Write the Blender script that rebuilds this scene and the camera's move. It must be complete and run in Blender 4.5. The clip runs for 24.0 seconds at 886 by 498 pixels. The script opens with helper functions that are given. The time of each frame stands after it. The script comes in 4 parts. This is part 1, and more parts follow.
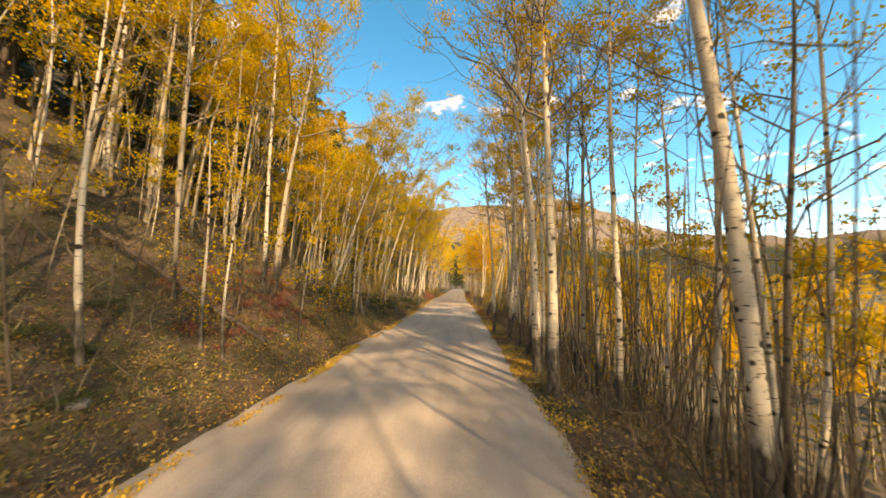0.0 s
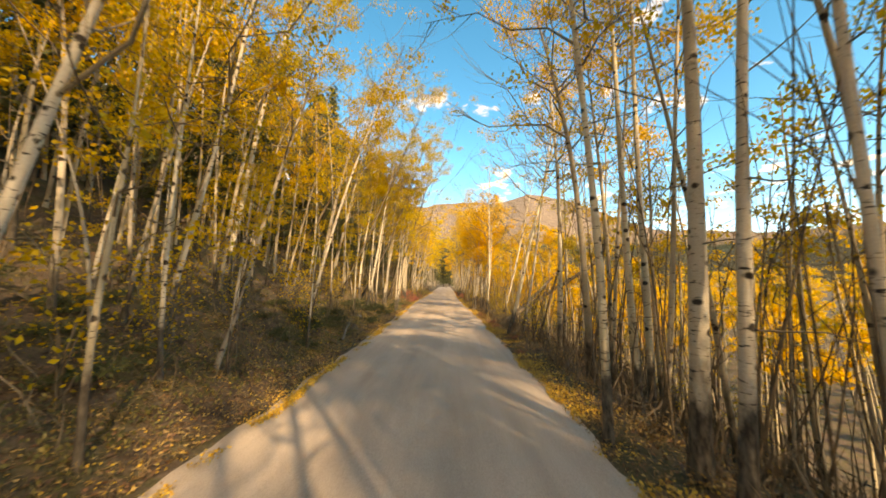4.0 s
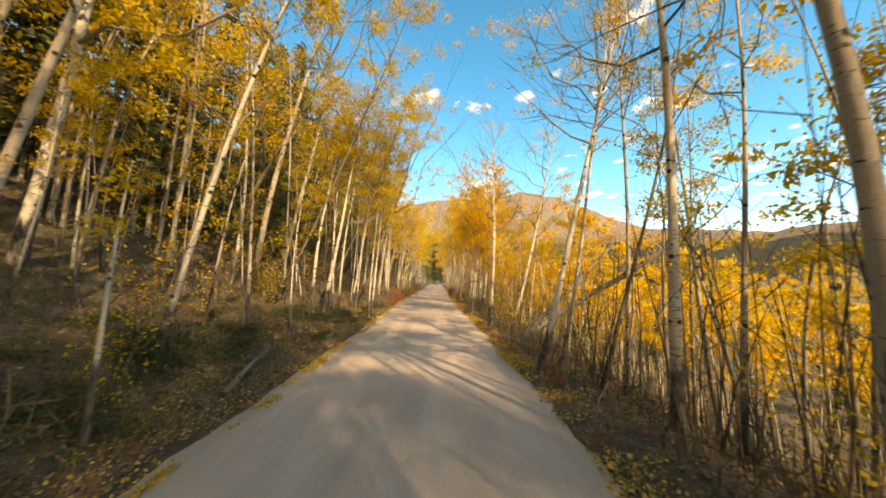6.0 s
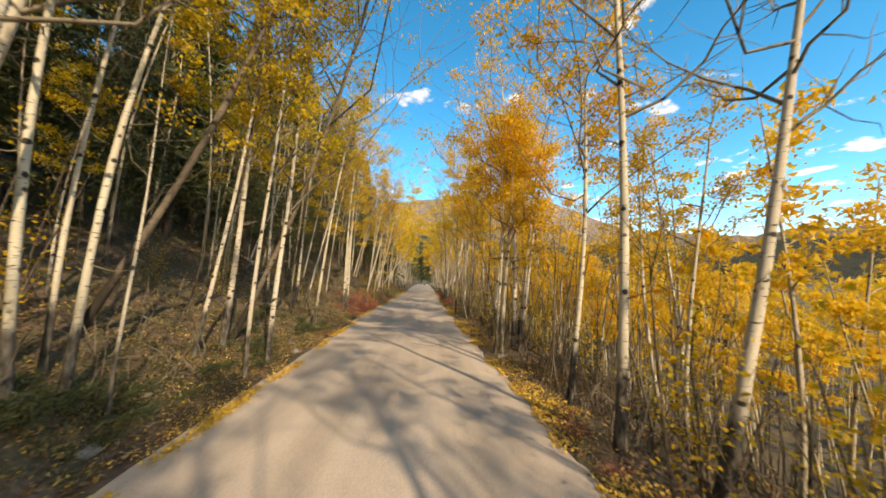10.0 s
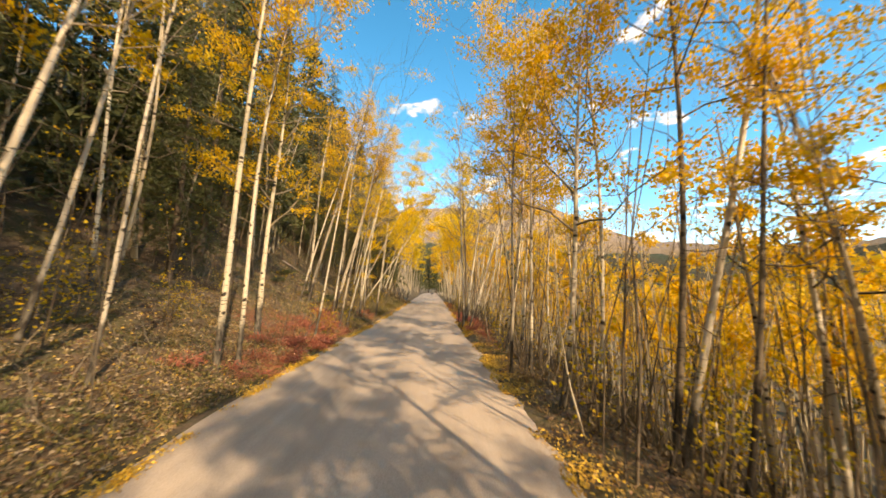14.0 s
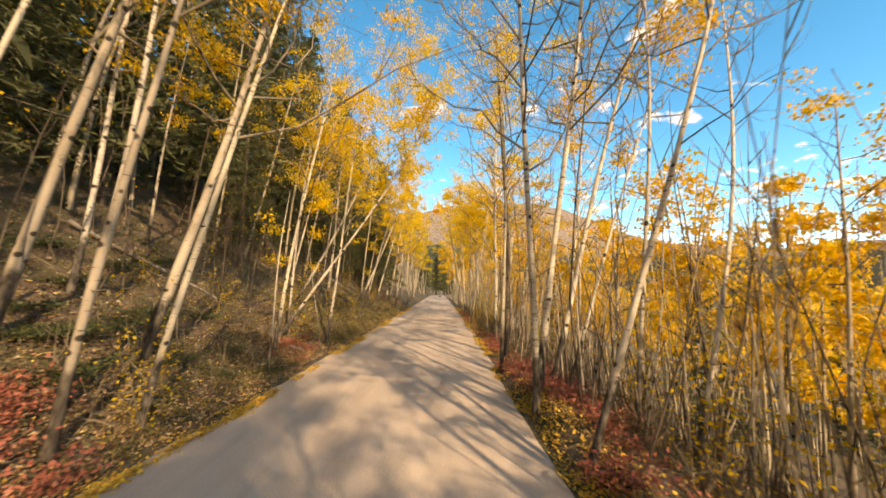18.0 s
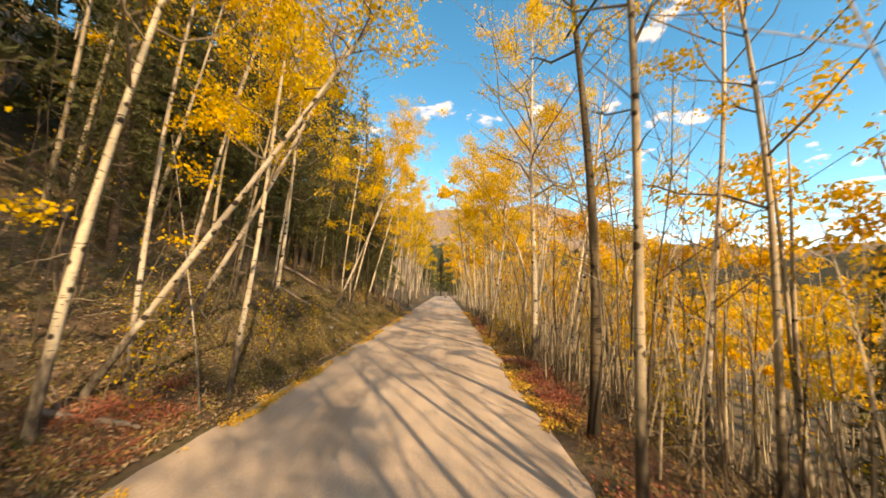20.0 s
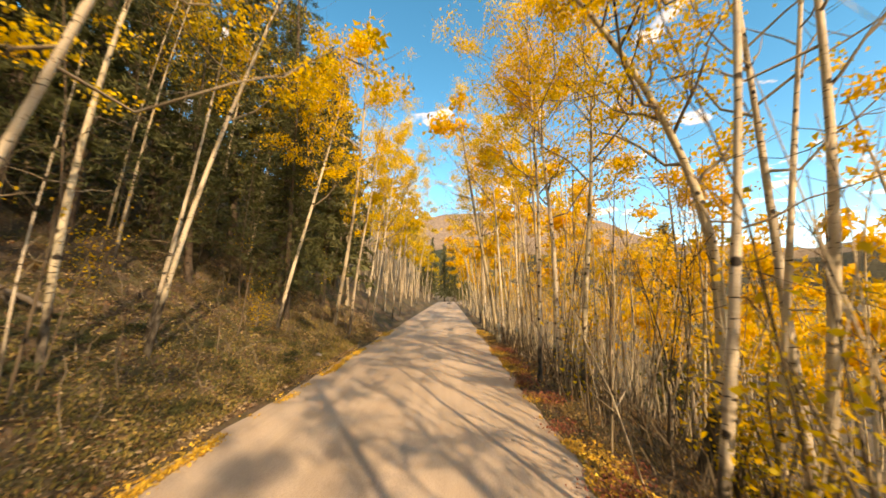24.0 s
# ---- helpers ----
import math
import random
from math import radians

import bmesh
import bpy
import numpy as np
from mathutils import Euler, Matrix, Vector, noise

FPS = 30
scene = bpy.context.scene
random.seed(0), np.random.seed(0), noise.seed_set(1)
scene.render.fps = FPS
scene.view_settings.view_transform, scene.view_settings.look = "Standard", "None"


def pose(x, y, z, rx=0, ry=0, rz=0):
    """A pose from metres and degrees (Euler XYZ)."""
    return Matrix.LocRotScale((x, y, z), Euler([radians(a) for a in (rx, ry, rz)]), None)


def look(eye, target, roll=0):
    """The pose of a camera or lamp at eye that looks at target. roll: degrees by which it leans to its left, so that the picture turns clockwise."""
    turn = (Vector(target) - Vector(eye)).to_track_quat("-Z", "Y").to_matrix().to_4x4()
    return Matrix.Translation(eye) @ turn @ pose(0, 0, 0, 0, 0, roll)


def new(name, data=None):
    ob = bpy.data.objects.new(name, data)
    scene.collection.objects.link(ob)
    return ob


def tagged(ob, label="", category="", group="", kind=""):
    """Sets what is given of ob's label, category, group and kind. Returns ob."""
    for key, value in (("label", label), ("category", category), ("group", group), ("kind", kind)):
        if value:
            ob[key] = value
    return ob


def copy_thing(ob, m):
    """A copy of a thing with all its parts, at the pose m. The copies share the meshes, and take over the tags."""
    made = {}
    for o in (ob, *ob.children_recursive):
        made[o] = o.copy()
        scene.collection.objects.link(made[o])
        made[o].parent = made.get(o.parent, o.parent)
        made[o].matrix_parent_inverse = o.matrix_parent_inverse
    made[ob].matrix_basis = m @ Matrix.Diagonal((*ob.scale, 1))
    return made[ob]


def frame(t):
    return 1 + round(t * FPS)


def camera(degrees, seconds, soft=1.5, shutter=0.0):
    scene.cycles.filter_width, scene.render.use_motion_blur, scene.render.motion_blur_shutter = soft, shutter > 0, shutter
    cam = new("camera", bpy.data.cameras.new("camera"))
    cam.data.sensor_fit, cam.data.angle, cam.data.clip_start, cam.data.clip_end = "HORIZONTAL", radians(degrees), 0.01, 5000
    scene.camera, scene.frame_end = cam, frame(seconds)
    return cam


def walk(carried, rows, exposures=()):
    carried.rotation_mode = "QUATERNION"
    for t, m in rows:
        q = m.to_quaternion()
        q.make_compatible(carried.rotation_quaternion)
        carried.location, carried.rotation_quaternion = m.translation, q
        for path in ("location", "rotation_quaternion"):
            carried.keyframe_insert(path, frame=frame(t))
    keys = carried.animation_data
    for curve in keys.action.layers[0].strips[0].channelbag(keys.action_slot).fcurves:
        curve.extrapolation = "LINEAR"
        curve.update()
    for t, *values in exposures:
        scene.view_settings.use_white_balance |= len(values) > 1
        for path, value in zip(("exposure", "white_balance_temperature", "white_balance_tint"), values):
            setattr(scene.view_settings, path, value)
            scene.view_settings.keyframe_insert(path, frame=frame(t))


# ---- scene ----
cam = camera(106.3, 24.0, soft=1.7, shutter=0.3)
# seconds; x, y, z; three turns
PATH = (
    (0.0, 1.264, -0.000, 2.100, 96.22, 0.28, 2.84),
    (0.5, 1.058, 1.334, 2.100, 96.39, 0.37, 3.00),
    (1.0, 0.868, 2.646, 2.100, 96.47, 0.48, 3.02),
    (1.5, 0.715, 3.929, 2.100, 96.48, 0.67, 2.85),
    (2.0, 0.625, 5.219, 2.100, 96.47, 0.81, 2.27),
    (2.5, 0.584, 6.481, 2.100, 96.30, 0.90, 1.87),
    (3.0, 0.601, 7.780, 2.100, 96.07, 0.96, 1.43),
    (3.5, 0.647, 9.112, 2.100, 95.88, 1.01, 0.96),
    (4.0, 0.702, 10.473, 2.100, 95.77, 1.05, 0.47),
    (4.5, 0.751, 11.858, 2.100, 95.68, 1.06, 0.03),
    (5.0, 0.784, 13.262, 2.100, 95.48, 1.05, -0.29),
    (5.5, 0.809, 14.710, 2.100, 95.39, 1.00, -0.65),
    (6.0, 0.823, 16.184, 2.100, 95.25, 0.93, -1.04),
    (6.5, 0.836, 17.700, 2.100, 95.23, 0.87, -1.45),
    (7.0, 0.839, 19.232, 2.100, 95.17, 0.76, -1.80),
    (7.5, 0.831, 20.701, 2.100, 95.08, 0.64, -2.15),
    (8.0, 0.829, 22.059, 2.100, 95.09, 0.54, -2.58),
    (8.5, 0.822, 23.429, 2.100, 95.11, 0.57, -2.87),
    (9.0, 0.817, 24.761, 2.100, 95.04, 0.55, -3.18),
    (9.5, 0.802, 26.070, 2.100, 95.02, 0.45, -3.34),
    (10.0, 0.785, 27.459, 2.100, 95.18, 0.29, -3.24),
    (10.5, 0.782, 28.861, 2.100, 95.35, 0.17, -2.91),
    (11.0, 0.781, 30.306, 2.100, 95.65, 0.06, -2.60),
    (11.5, 0.779, 31.794, 2.100, 95.99, -0.03, -2.33),
    (12.0, 0.775, 33.321, 2.100, 96.31, -0.10, -2.11),
    (12.5, 0.767, 34.885, 2.100, 96.56, -0.15, -1.98),
    (13.0, 0.754, 36.484, 2.100, 96.69, -0.18, -1.97),
    (13.5, 0.753, 38.074, 2.100, 96.72, -0.25, -2.05),
    (14.0, 0.758, 39.644, 2.100, 96.68, -0.30, -1.94),
    (14.5, 0.772, 41.208, 2.100, 96.66, -0.28, -1.86),
    (15.0, 0.789, 42.753, 2.100, 96.64, -0.28, -1.67),
    (15.5, 0.805, 44.303, 2.100, 96.69, -0.32, -1.46),
    (16.0, 0.825, 45.825, 2.100, 96.82, -0.37, -1.23),
    (16.5, 0.831, 47.315, 2.100, 96.90, -0.40, -1.01),
    (17.0, 0.829, 48.748, 2.100, 96.99, -0.38, -0.81),
    (17.5, 0.830, 50.104, 2.100, 97.01, -0.39, -0.69),
    (18.0, 0.830, 51.450, 2.100, 96.99, -0.48, -0.56),
    (18.5, 0.820, 52.839, 2.100, 96.89, -0.58, -0.54),
    (19.0, 0.801, 54.258, 2.100, 96.90, -0.67, -0.38),
    (19.5, 0.778, 55.708, 2.100, 96.96, -0.73, -0.10),
    (20.0, 0.757, 57.190, 2.100, 97.05, -0.77, 0.25),
    (20.5, 0.742, 58.702, 2.100, 97.14, -0.76, 0.53),
    (21.0, 0.743, 60.246, 2.100, 97.23, -0.67, 0.51),
    (21.5, 0.754, 61.810, 2.100, 97.42, -0.54, 0.55),
    (22.0, 0.781, 63.373, 2.100, 97.56, -0.41, 0.70),
    (22.5, 0.839, 64.936, 2.100, 97.61, -0.24, 0.78),
    (23.0, 0.884, 66.486, 2.100, 97.64, -0.05, 1.01),
    (23.5, 0.907, 68.006, 2.100, 97.76, 0.09, 1.18),
    (24.0, 0.941, 69.497, 2.100, 97.90, 0.15, 1.04),
)
walk(cam, [(t, pose(*p)) for t, *p in PATH],
     exposures=[(0.0, 0.88, 11800, 19), (4.0, 0.95, 12900, 19), (8.0, 0.66, 10000, 14), (10.0, 0.50, 8600, 12), (14.0, 0.84, 10400, 18), (15.0, 0.79, 12300, 20), (16.0, 0.72, 10300, 18), (18.0, 0.78, 10800, 21), (21.0, 0.76, 12400, 22), (22.2, 0.76, 10600, 20), (24.0, 0.80, 12600, 22)])

# ---------------------------------------------------------------- world, sun
SUN_EL, SUN_AZ = radians(32), (0.49, -0.87)
sun = new("sun", bpy.data.lights.new("sun", "SUN"))
sun.data.energy, sun.data.angle, sun.data.color = 4.2, radians(0.8), (1.0, 0.89, 0.73)
sun.matrix_world = look((20, -40, 40), (20 - SUN_AZ[0], -40 - SUN_AZ[1], 40 - math.tan(SUN_EL)))
world = bpy.data.worlds.new("sky")
scene.world = world
world.use_nodes = True
wn, wl = world.node_tree.nodes, world.node_tree.links
wn.clear()
sky = wn.new("ShaderNodeTexSky")
sky.sky_type, sky.sun_disc = "NISHITA", False
sky.sun_elevation, sky.sun_rotation = SUN_EL, math.atan2(SUN_AZ[0], SUN_AZ[1])
sky.altitude, sky.air_density, sky.dust_density, sky.ozone_density = 2900, 0.9, 0.0, 1.0
wcoord = wn.new("ShaderNodeTexCoord")
wsep = wn.new("ShaderNodeSeparateXYZ")
wl.new(wcoord.outputs["Generated"], wsep.inputs[0])
wadd = wn.new("ShaderNodeMath"); wadd.operation = "ADD"; wadd.inputs[1].default_value = 0.10
wl.new(wsep.outputs["Z"], wadd.inputs[0])
wmax = wn.new("ShaderNodeMath"); wmax.operation = "MAXIMUM"; wmax.inputs[1].default_value = 0.02
wl.new(wadd.outputs[0], wmax.inputs[0])
wdiv = wn.new("ShaderNodeVectorMath"); wdiv.operation = "DIVIDE"
wcmb = wn.new("ShaderNodeCombineXYZ")
for i in range(3):
    wl.new(wmax.outputs[0], wcmb.inputs[i])
wl.new(wcoord.outputs["Generated"], wdiv.inputs[0]); wl.new(wcmb.outputs[0], wdiv.inputs[1])
wnoise = wn.new("ShaderNodeTexNoise")
wnoise.inputs["Scale"].default_value, wnoise.inputs["Detail"].default_value, wnoise.inputs["Roughness"].default_value = 4.6, 8, 0.52
wmap = wn.new("ShaderNodeMapping"); wmap.inputs["Location"].default_value = (3.1, 0.4, 0)
wl.new(wdiv.outputs[0], wmap.inputs[0]); wl.new(wmap.outputs[0], wnoise.inputs["Vector"])
wramp = wn.new("ShaderNodeValToRGB")
wramp.color_ramp.elements[0].position, wramp.color_ramp.elements[1].position = 0.575, 0.66
# fewer clouds overhead, more towards the open side, fill cloud added behind
wlow = wn.new("ShaderNodeMapRange"); wlow.interpolation_type = "SMOOTHSTEP"
for k, v in (("From Min", 0.16), ("From Max", 0.55), ("To Min", -0.025), ("To Max", -0.05)):
    wlow.inputs[k].default_value = v
wl.new(wsep.outputs["Z"], wlow.inputs["Value"])
wside = wn.new("ShaderNodeMapRange"); wside.interpolation_type = "SMOOTHSTEP"
for k, v in (("From Min", -0.1), ("From Max", 0.6), ("To Min", 0.0), ("To Max", 0.02)):
    wside.inputs[k].default_value = v
wl.new(wsep.outputs["X"], wside.inputs["Value"])
# unseen cloud cover added behind the camera as soft fill light
wback_fill = wn.new("ShaderNodeMapRange"); wback_fill.interpolation_type = "SMOOTHSTEP"
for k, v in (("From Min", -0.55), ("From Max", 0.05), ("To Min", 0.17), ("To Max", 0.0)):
    wback_fill.inputs[k].default_value = v
wl.new(wsep.outputs["Y"], wback_fill.inputs["Value"])
wsum = wn.new("ShaderNodeMath"); wsum.operation = "ADD"
wl.new(wlow.outputs[0], wsum.inputs[0]); wl.new(wside.outputs[0], wsum.inputs[1])
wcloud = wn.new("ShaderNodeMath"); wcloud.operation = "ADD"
wl.new(wsum.outputs[0], wcloud.inputs[0]); wl.new(wback_fill.outputs[0], wcloud.inputs[1])
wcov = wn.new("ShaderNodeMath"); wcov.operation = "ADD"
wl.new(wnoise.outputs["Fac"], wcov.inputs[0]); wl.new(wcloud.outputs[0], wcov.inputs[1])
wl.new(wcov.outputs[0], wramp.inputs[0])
whue = wn.new("ShaderNodeHueSaturation"); whue.inputs["Hue"].default_value, whue.inputs["Saturation"].default_value = 0.488, 1.4
whue.inputs["Value"].default_value = 2.15
wl.new(sky.outputs[0], whue.inputs["Color"])
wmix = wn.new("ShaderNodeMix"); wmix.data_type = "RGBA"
# warm white, so the added cloud behind also warms the fill
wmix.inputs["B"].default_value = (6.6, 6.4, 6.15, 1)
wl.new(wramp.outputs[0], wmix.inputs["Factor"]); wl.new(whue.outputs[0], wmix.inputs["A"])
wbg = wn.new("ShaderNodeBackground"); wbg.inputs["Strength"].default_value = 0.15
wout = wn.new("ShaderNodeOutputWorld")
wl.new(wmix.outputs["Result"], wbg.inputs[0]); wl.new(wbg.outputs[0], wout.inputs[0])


# ---------------------------------------------------------------- materials
def material(name, rough=0.8):
    m = bpy.data.materials.new(name)
    m.use_nodes = True
    b = m.node_tree.nodes["Principled BSDF"]
    b.inputs["Roughness"].default_value = rough
    b.inputs["Specular IOR Level"].default_value = 0.25
    return m, m.node_tree.nodes, m.node_tree.links, b


def ramp(nt, lk, fac, stops):
    r = nt.new("ShaderNodeValToRGB")
    e = r.color_ramp.elements
    while len(e) < len(stops):
        e.new(0.5)
    for el, (p, c) in zip(e, stops):
        el.position, el.color = p, (*c, 1) if len(c) == 3 else c
    lk.new(fac, r.inputs[0])
    return r.outputs[0]


def tex(nt, lk, scale, detail=4, stretch=None, kind="Noise", coord="Object", rough=0.55):
    c = nt.new("ShaderNodeTexCoord")
    out = c.outputs[coord]
    if stretch:
        mp = nt.new("ShaderNodeMapping")
        mp.inputs["Scale"].default_value = stretch
        lk.new(out, mp.inputs[0])
        out = mp.outputs[0]
    t = nt.new("ShaderNodeTexNoise" if kind == "Noise" else "ShaderNodeTexVoronoi")
    t.inputs["Scale"].default_value = scale
    if kind == "Noise":
        t.inputs["Detail"].default_value, t.inputs["Roughness"].default_value = detail, rough
    lk.new(out, t.inputs["Vector"])
    return t.outputs["Fac"] if kind == "Noise" else t.outputs["Distance"]


def blend(nt, lk, fac, a, b, mode="MIX"):
    x = nt.new("ShaderNodeMix")
    x.data_type, x.blend_type = "RGBA", mode
    for sock, v in (("Factor", fac), ("A", a), ("B", b)):
        if isinstance(v, (int, float)):
            x.inputs[sock].default_value = v
        elif isinstance(v, tuple):
            x.inputs[sock].default_value = (*v, 1)
        else:
            lk.new(v, x.inputs[sock])
    return x.outputs["Result"]


def bump(nt, lk, b, height, strength=0.5, dist=0.02):
    n = nt.new("ShaderNodeBump")
    n.inputs["Strength"].default_value, n.inputs["Distance"].default_value = strength, dist
    lk.new(height, n.inputs["Height"]); lk.new(n.outputs[0], b.inputs["Normal"])


def bark_material(name, light, mid, dark, marks=0.60, foot=1.0):
    m, nt, lk, b = material(name, 0.75)
    base = ramp(nt, lk, tex(nt, lk, 1.3, 5), [(0.32, mid), (0.62, light)])
    info = nt.new("ShaderNodeObjectInfo")
    tint = ramp(nt, lk, info.outputs["Random"], [(0.0, (0.72, 0.70, 0.66)), (0.5, (1, 0.98, 0.95)), (1.0, (0.86, 0.84, 0.72))])
    base = blend(nt, lk, 0.75, base, tint, "MULTIPLY")
    lent = ramp(nt, lk, tex(nt, lk, 1.0, 3, (7, 7, 34)), [(marks, (0, 0, 0)), (marks + 0.07, (1, 1, 1))])
    base = blend(nt, lk, lent, base, dark)
    eye = ramp(nt, lk, tex(nt, lk, 1.0, 0, (4.2, 4.2, 5.2), "Voronoi"), [(0.17, (1, 1, 1)), (0.25, (0, 0, 0))])
    base = blend(nt, lk, eye, base, dark)
    fine = tex(nt, lk, 30, 4, (1, 1, 2.5))
    base = blend(nt, lk, 0.35, base, ramp(nt, lk, fine, [(0.3, (0.55, 0.52, 0.47)), (0.65, (1, 1, 1))]), "MULTIPLY")
    if foot:
        c = nt.new("ShaderNodeTexCoord"); s = nt.new("ShaderNodeSeparateXYZ")
        lk.new(c.outputs["Object"], s.inputs[0])
        n = tex(nt, lk, 3.0, 5, (2, 2, 1))
        ad = nt.new("ShaderNodeMath"); ad.operation = "MULTIPLY_ADD"
        lk.new(n, ad.inputs[0]); ad.inputs[1].default_value = -1.5; lk.new(s.outputs["Z"], ad.inputs[2])
        f = ramp(nt, lk, ad.outputs[0], [(0.0, (1, 1, 1)), (0.35 * foot, (0, 0, 0))])
        old = tuple(0.35 * v for v in mid)
        base = blend(nt, lk, f, base, ramp(nt, lk, tex(nt, lk, 16, 4, (1, 1, 0.35)), [(0.38, dark), (0.68, old)]))
    lk.new(base, b.inputs["Base Color"])
    bump(nt, lk, b, fine, 0.5, 0.01)
    return m


def leaf_material(name, stops, trans=0.45, spread=0.35):
    m, nt, lk, b = material(name, 0.55)
    g = nt.new("ShaderNodeNewGeometry"); info = nt.new("ShaderNodeObjectInfo")
    mul = nt.new("ShaderNodeMath"); mul.operation = "MULTIPLY"; mul.inputs[1].default_value = spread
    lk.new(g.outputs["Random Per Island"], mul.inputs[0])
    wide = nt.new("ShaderNodeTexNoise"); wide.inputs["Scale"].default_value = 0.3
    place = nt.new("ShaderNodeNewGeometry"); lk.new(place.outputs["Position"], wide.inputs["Vector"])
    both = nt.new("ShaderNodeMath"); both.operation = "MULTIPLY_ADD"; both.inputs[1].default_value = 0.55
    gain = nt.new("ShaderNodeMath"); gain.operation = "MULTIPLY"; gain.inputs[1].default_value = 0.45
    lk.new(info.outputs["Random"], gain.inputs[0]); lk.new(wide.outputs["Fac"], both.inputs[0]); lk.new(gain.outputs[0], both.inputs[2])
    ad = nt.new("ShaderNodeMath"); ad.operation = "MULTIPLY_ADD"; ad.inputs[1].default_value = 1 - spread
    lk.new(both.outputs[0], ad.inputs[0]); lk.new(mul.outputs[0], ad.inputs[2])
    col = ramp(nt, lk, ad.outputs[0], stops)
    lk.new(col, b.inputs["Base Color"])
    if trans:
        t = nt.new("ShaderNodeBsdfTranslucent"); mx = nt.new("ShaderNodeMixShader")
        mx.inputs[0].default_value = trans
        lk.new(col, t.inputs["Color"]); lk.new(b.outputs[0], mx.inputs[1]); lk.new(t.outputs[0], mx.inputs[2])
        lk.new(mx.outputs[0], nt["Material Output"].inputs["Surface"])
    return m


BARK = bark_material("aspen_bark", (0.68, 0.635, 0.545), (0.49, 0.445, 0.365), (0.035, 0.03, 0.026))
BARK_GREY = bark_material("aspen_bark_grey", (0.50, 0.45, 0.37), (0.33, 0.29, 0.23), (0.04, 0.033, 0.027), 0.63)
TWIG = bark_material("twig_bark", (0.20, 0.17, 0.13), (0.11, 0.09, 0.07), (0.04, 0.03, 0.025), 0.66, 0)
LIMB = bark_material("limb_bark", (0.30, 0.26, 0.20), (0.17, 0.145, 0.11), (0.04, 0.03, 0.025), 0.62, 0)
DEAD = bark_material("dead_wood", (0.27, 0.24, 0.21), (0.15, 0.13, 0.11), (0.05, 0.045, 0.04), 0.64, 0)
CONIFER_BARK = bark_material("conifer_bark", (0.14, 0.11, 0.085), (0.08, 0.06, 0.05), (0.03, 0.025, 0.02), 0.55, 0)
GOLD = leaf_material("golden_leaf", [(0.1, (0.70, 0.36, 0.02)), (0.4, (0.80, 0.48, 0.03)), (0.7, (0.84, 0.56, 0.045)), (0.95, (0.62, 0.50, 0.06))], 0.5, 0.45)
# greener than golden_leaf, and darkened to hold the shade on the hillside crowns
YELLOW = leaf_material("yellow_leaf", [(0.1, (0.52, 0.30, 0.018)), (0.4, (0.64, 0.41, 0.022)), (0.7, (0.58, 0.45, 0.032)), (0.95, (0.32, 0.33, 0.045))], 0.5, 0.45)
NEEDLE = leaf_material("conifer_needle", [(0.0, (0.055, 0.065, 0.028)), (0.5, (0.085, 0.10, 0.04)), (1.0, (0.14, 0.14, 0.065))], 0.2)
JUNIPER = leaf_material("juniper_leaf", [(0.0, (0.035, 0.05, 0.022)), (0.6, (0.07, 0.085, 0.035)), (1.0, (0.12, 0.12, 0.05))], 0.15, 0.7)
LEMON = leaf_material("lemon_leaf", [(0.1, (0.80, 0.48, 0.02)), (0.4, (0.88, 0.58, 0.03)), (0.7, (0.90, 0.66, 0.05)), (0.95, (0.70, 0.60, 0.07))], 0.5, 0.45)
REDBRUSH = leaf_material("red_brush_leaf", [(0.0, (0.22, 0.06, 0.045)), (0.6, (0.42, 0.14, 0.10)), (1.0, (0.46, 0.26, 0.15))], 0.25, 0.7)
DRYBRUSH = leaf_material("dry_brush", [(0.0, (0.16, 0.10, 0.05)), (0.5, (0.30, 0.20, 0.09)), (0.8, (0.42, 0.30, 0.12)), (1.0, (0.22, 0.21, 0.07))], 0.2, 0.8)
LITTER = leaf_material("fallen_leaf", [(0.0, (0.26, 0.15, 0.05)), (0.3, (0.52, 0.31, 0.06)), (0.7, (0.74, 0.48, 0.08)), (1.0, (0.82, 0.58, 0.11))], 0.1, 0.8)
LITTER_BROWN = leaf_material("brown_fallen_leaf", [(0.0, (0.05, 0.034, 0.024)), (0.4, (0.15, 0.09, 0.05)), (0.6, (0.24, 0.12, 0.065)), (0.8, (0.30, 0.21, 0.11)), (1.0, (0.52, 0.36, 0.11))], 0.1, 0.95)


LITTER_TAN = leaf_material("pale_fallen_leaf", [(0.0, (0.12, 0.085, 0.06)), (0.35, (0.27, 0.20, 0.135)), (0.7, (0.42, 0.335, 0.23)), (1.0, (0.54, 0.40, 0.19))], 0.1, 0.95)


def ground_material():
    m, nt, lk, b = material("forest_floor", 0.95)
    big = ramp(nt, lk, tex(nt, lk, 0.8, 8, rough=0.65), [(0.3, (0.06, 0.045, 0.032)), (0.45, (0.15, 0.11, 0.078)), (0.55, (0.10, 0.092, 0.045)), (0.62, (0.17, 0.125, 0.09)), (0.72, (0.20, 0.165, 0.13))])
    fine_f = tex(nt, lk, 14, 7, rough=0.7)
    fine = ramp(nt, lk, fine_f, [(0.3, (0.45, 0.42, 0.38)), (0.55, (1, 1, 1)), (0.75, (1.5, 1.35, 1.0))])
    lk.new(blend(nt, lk, 0.9, big, fine, "MULTIPLY"), b.inputs["Base Color"])
    bump(nt, lk, b, fine_f, 0.8, 0.06)
    return m


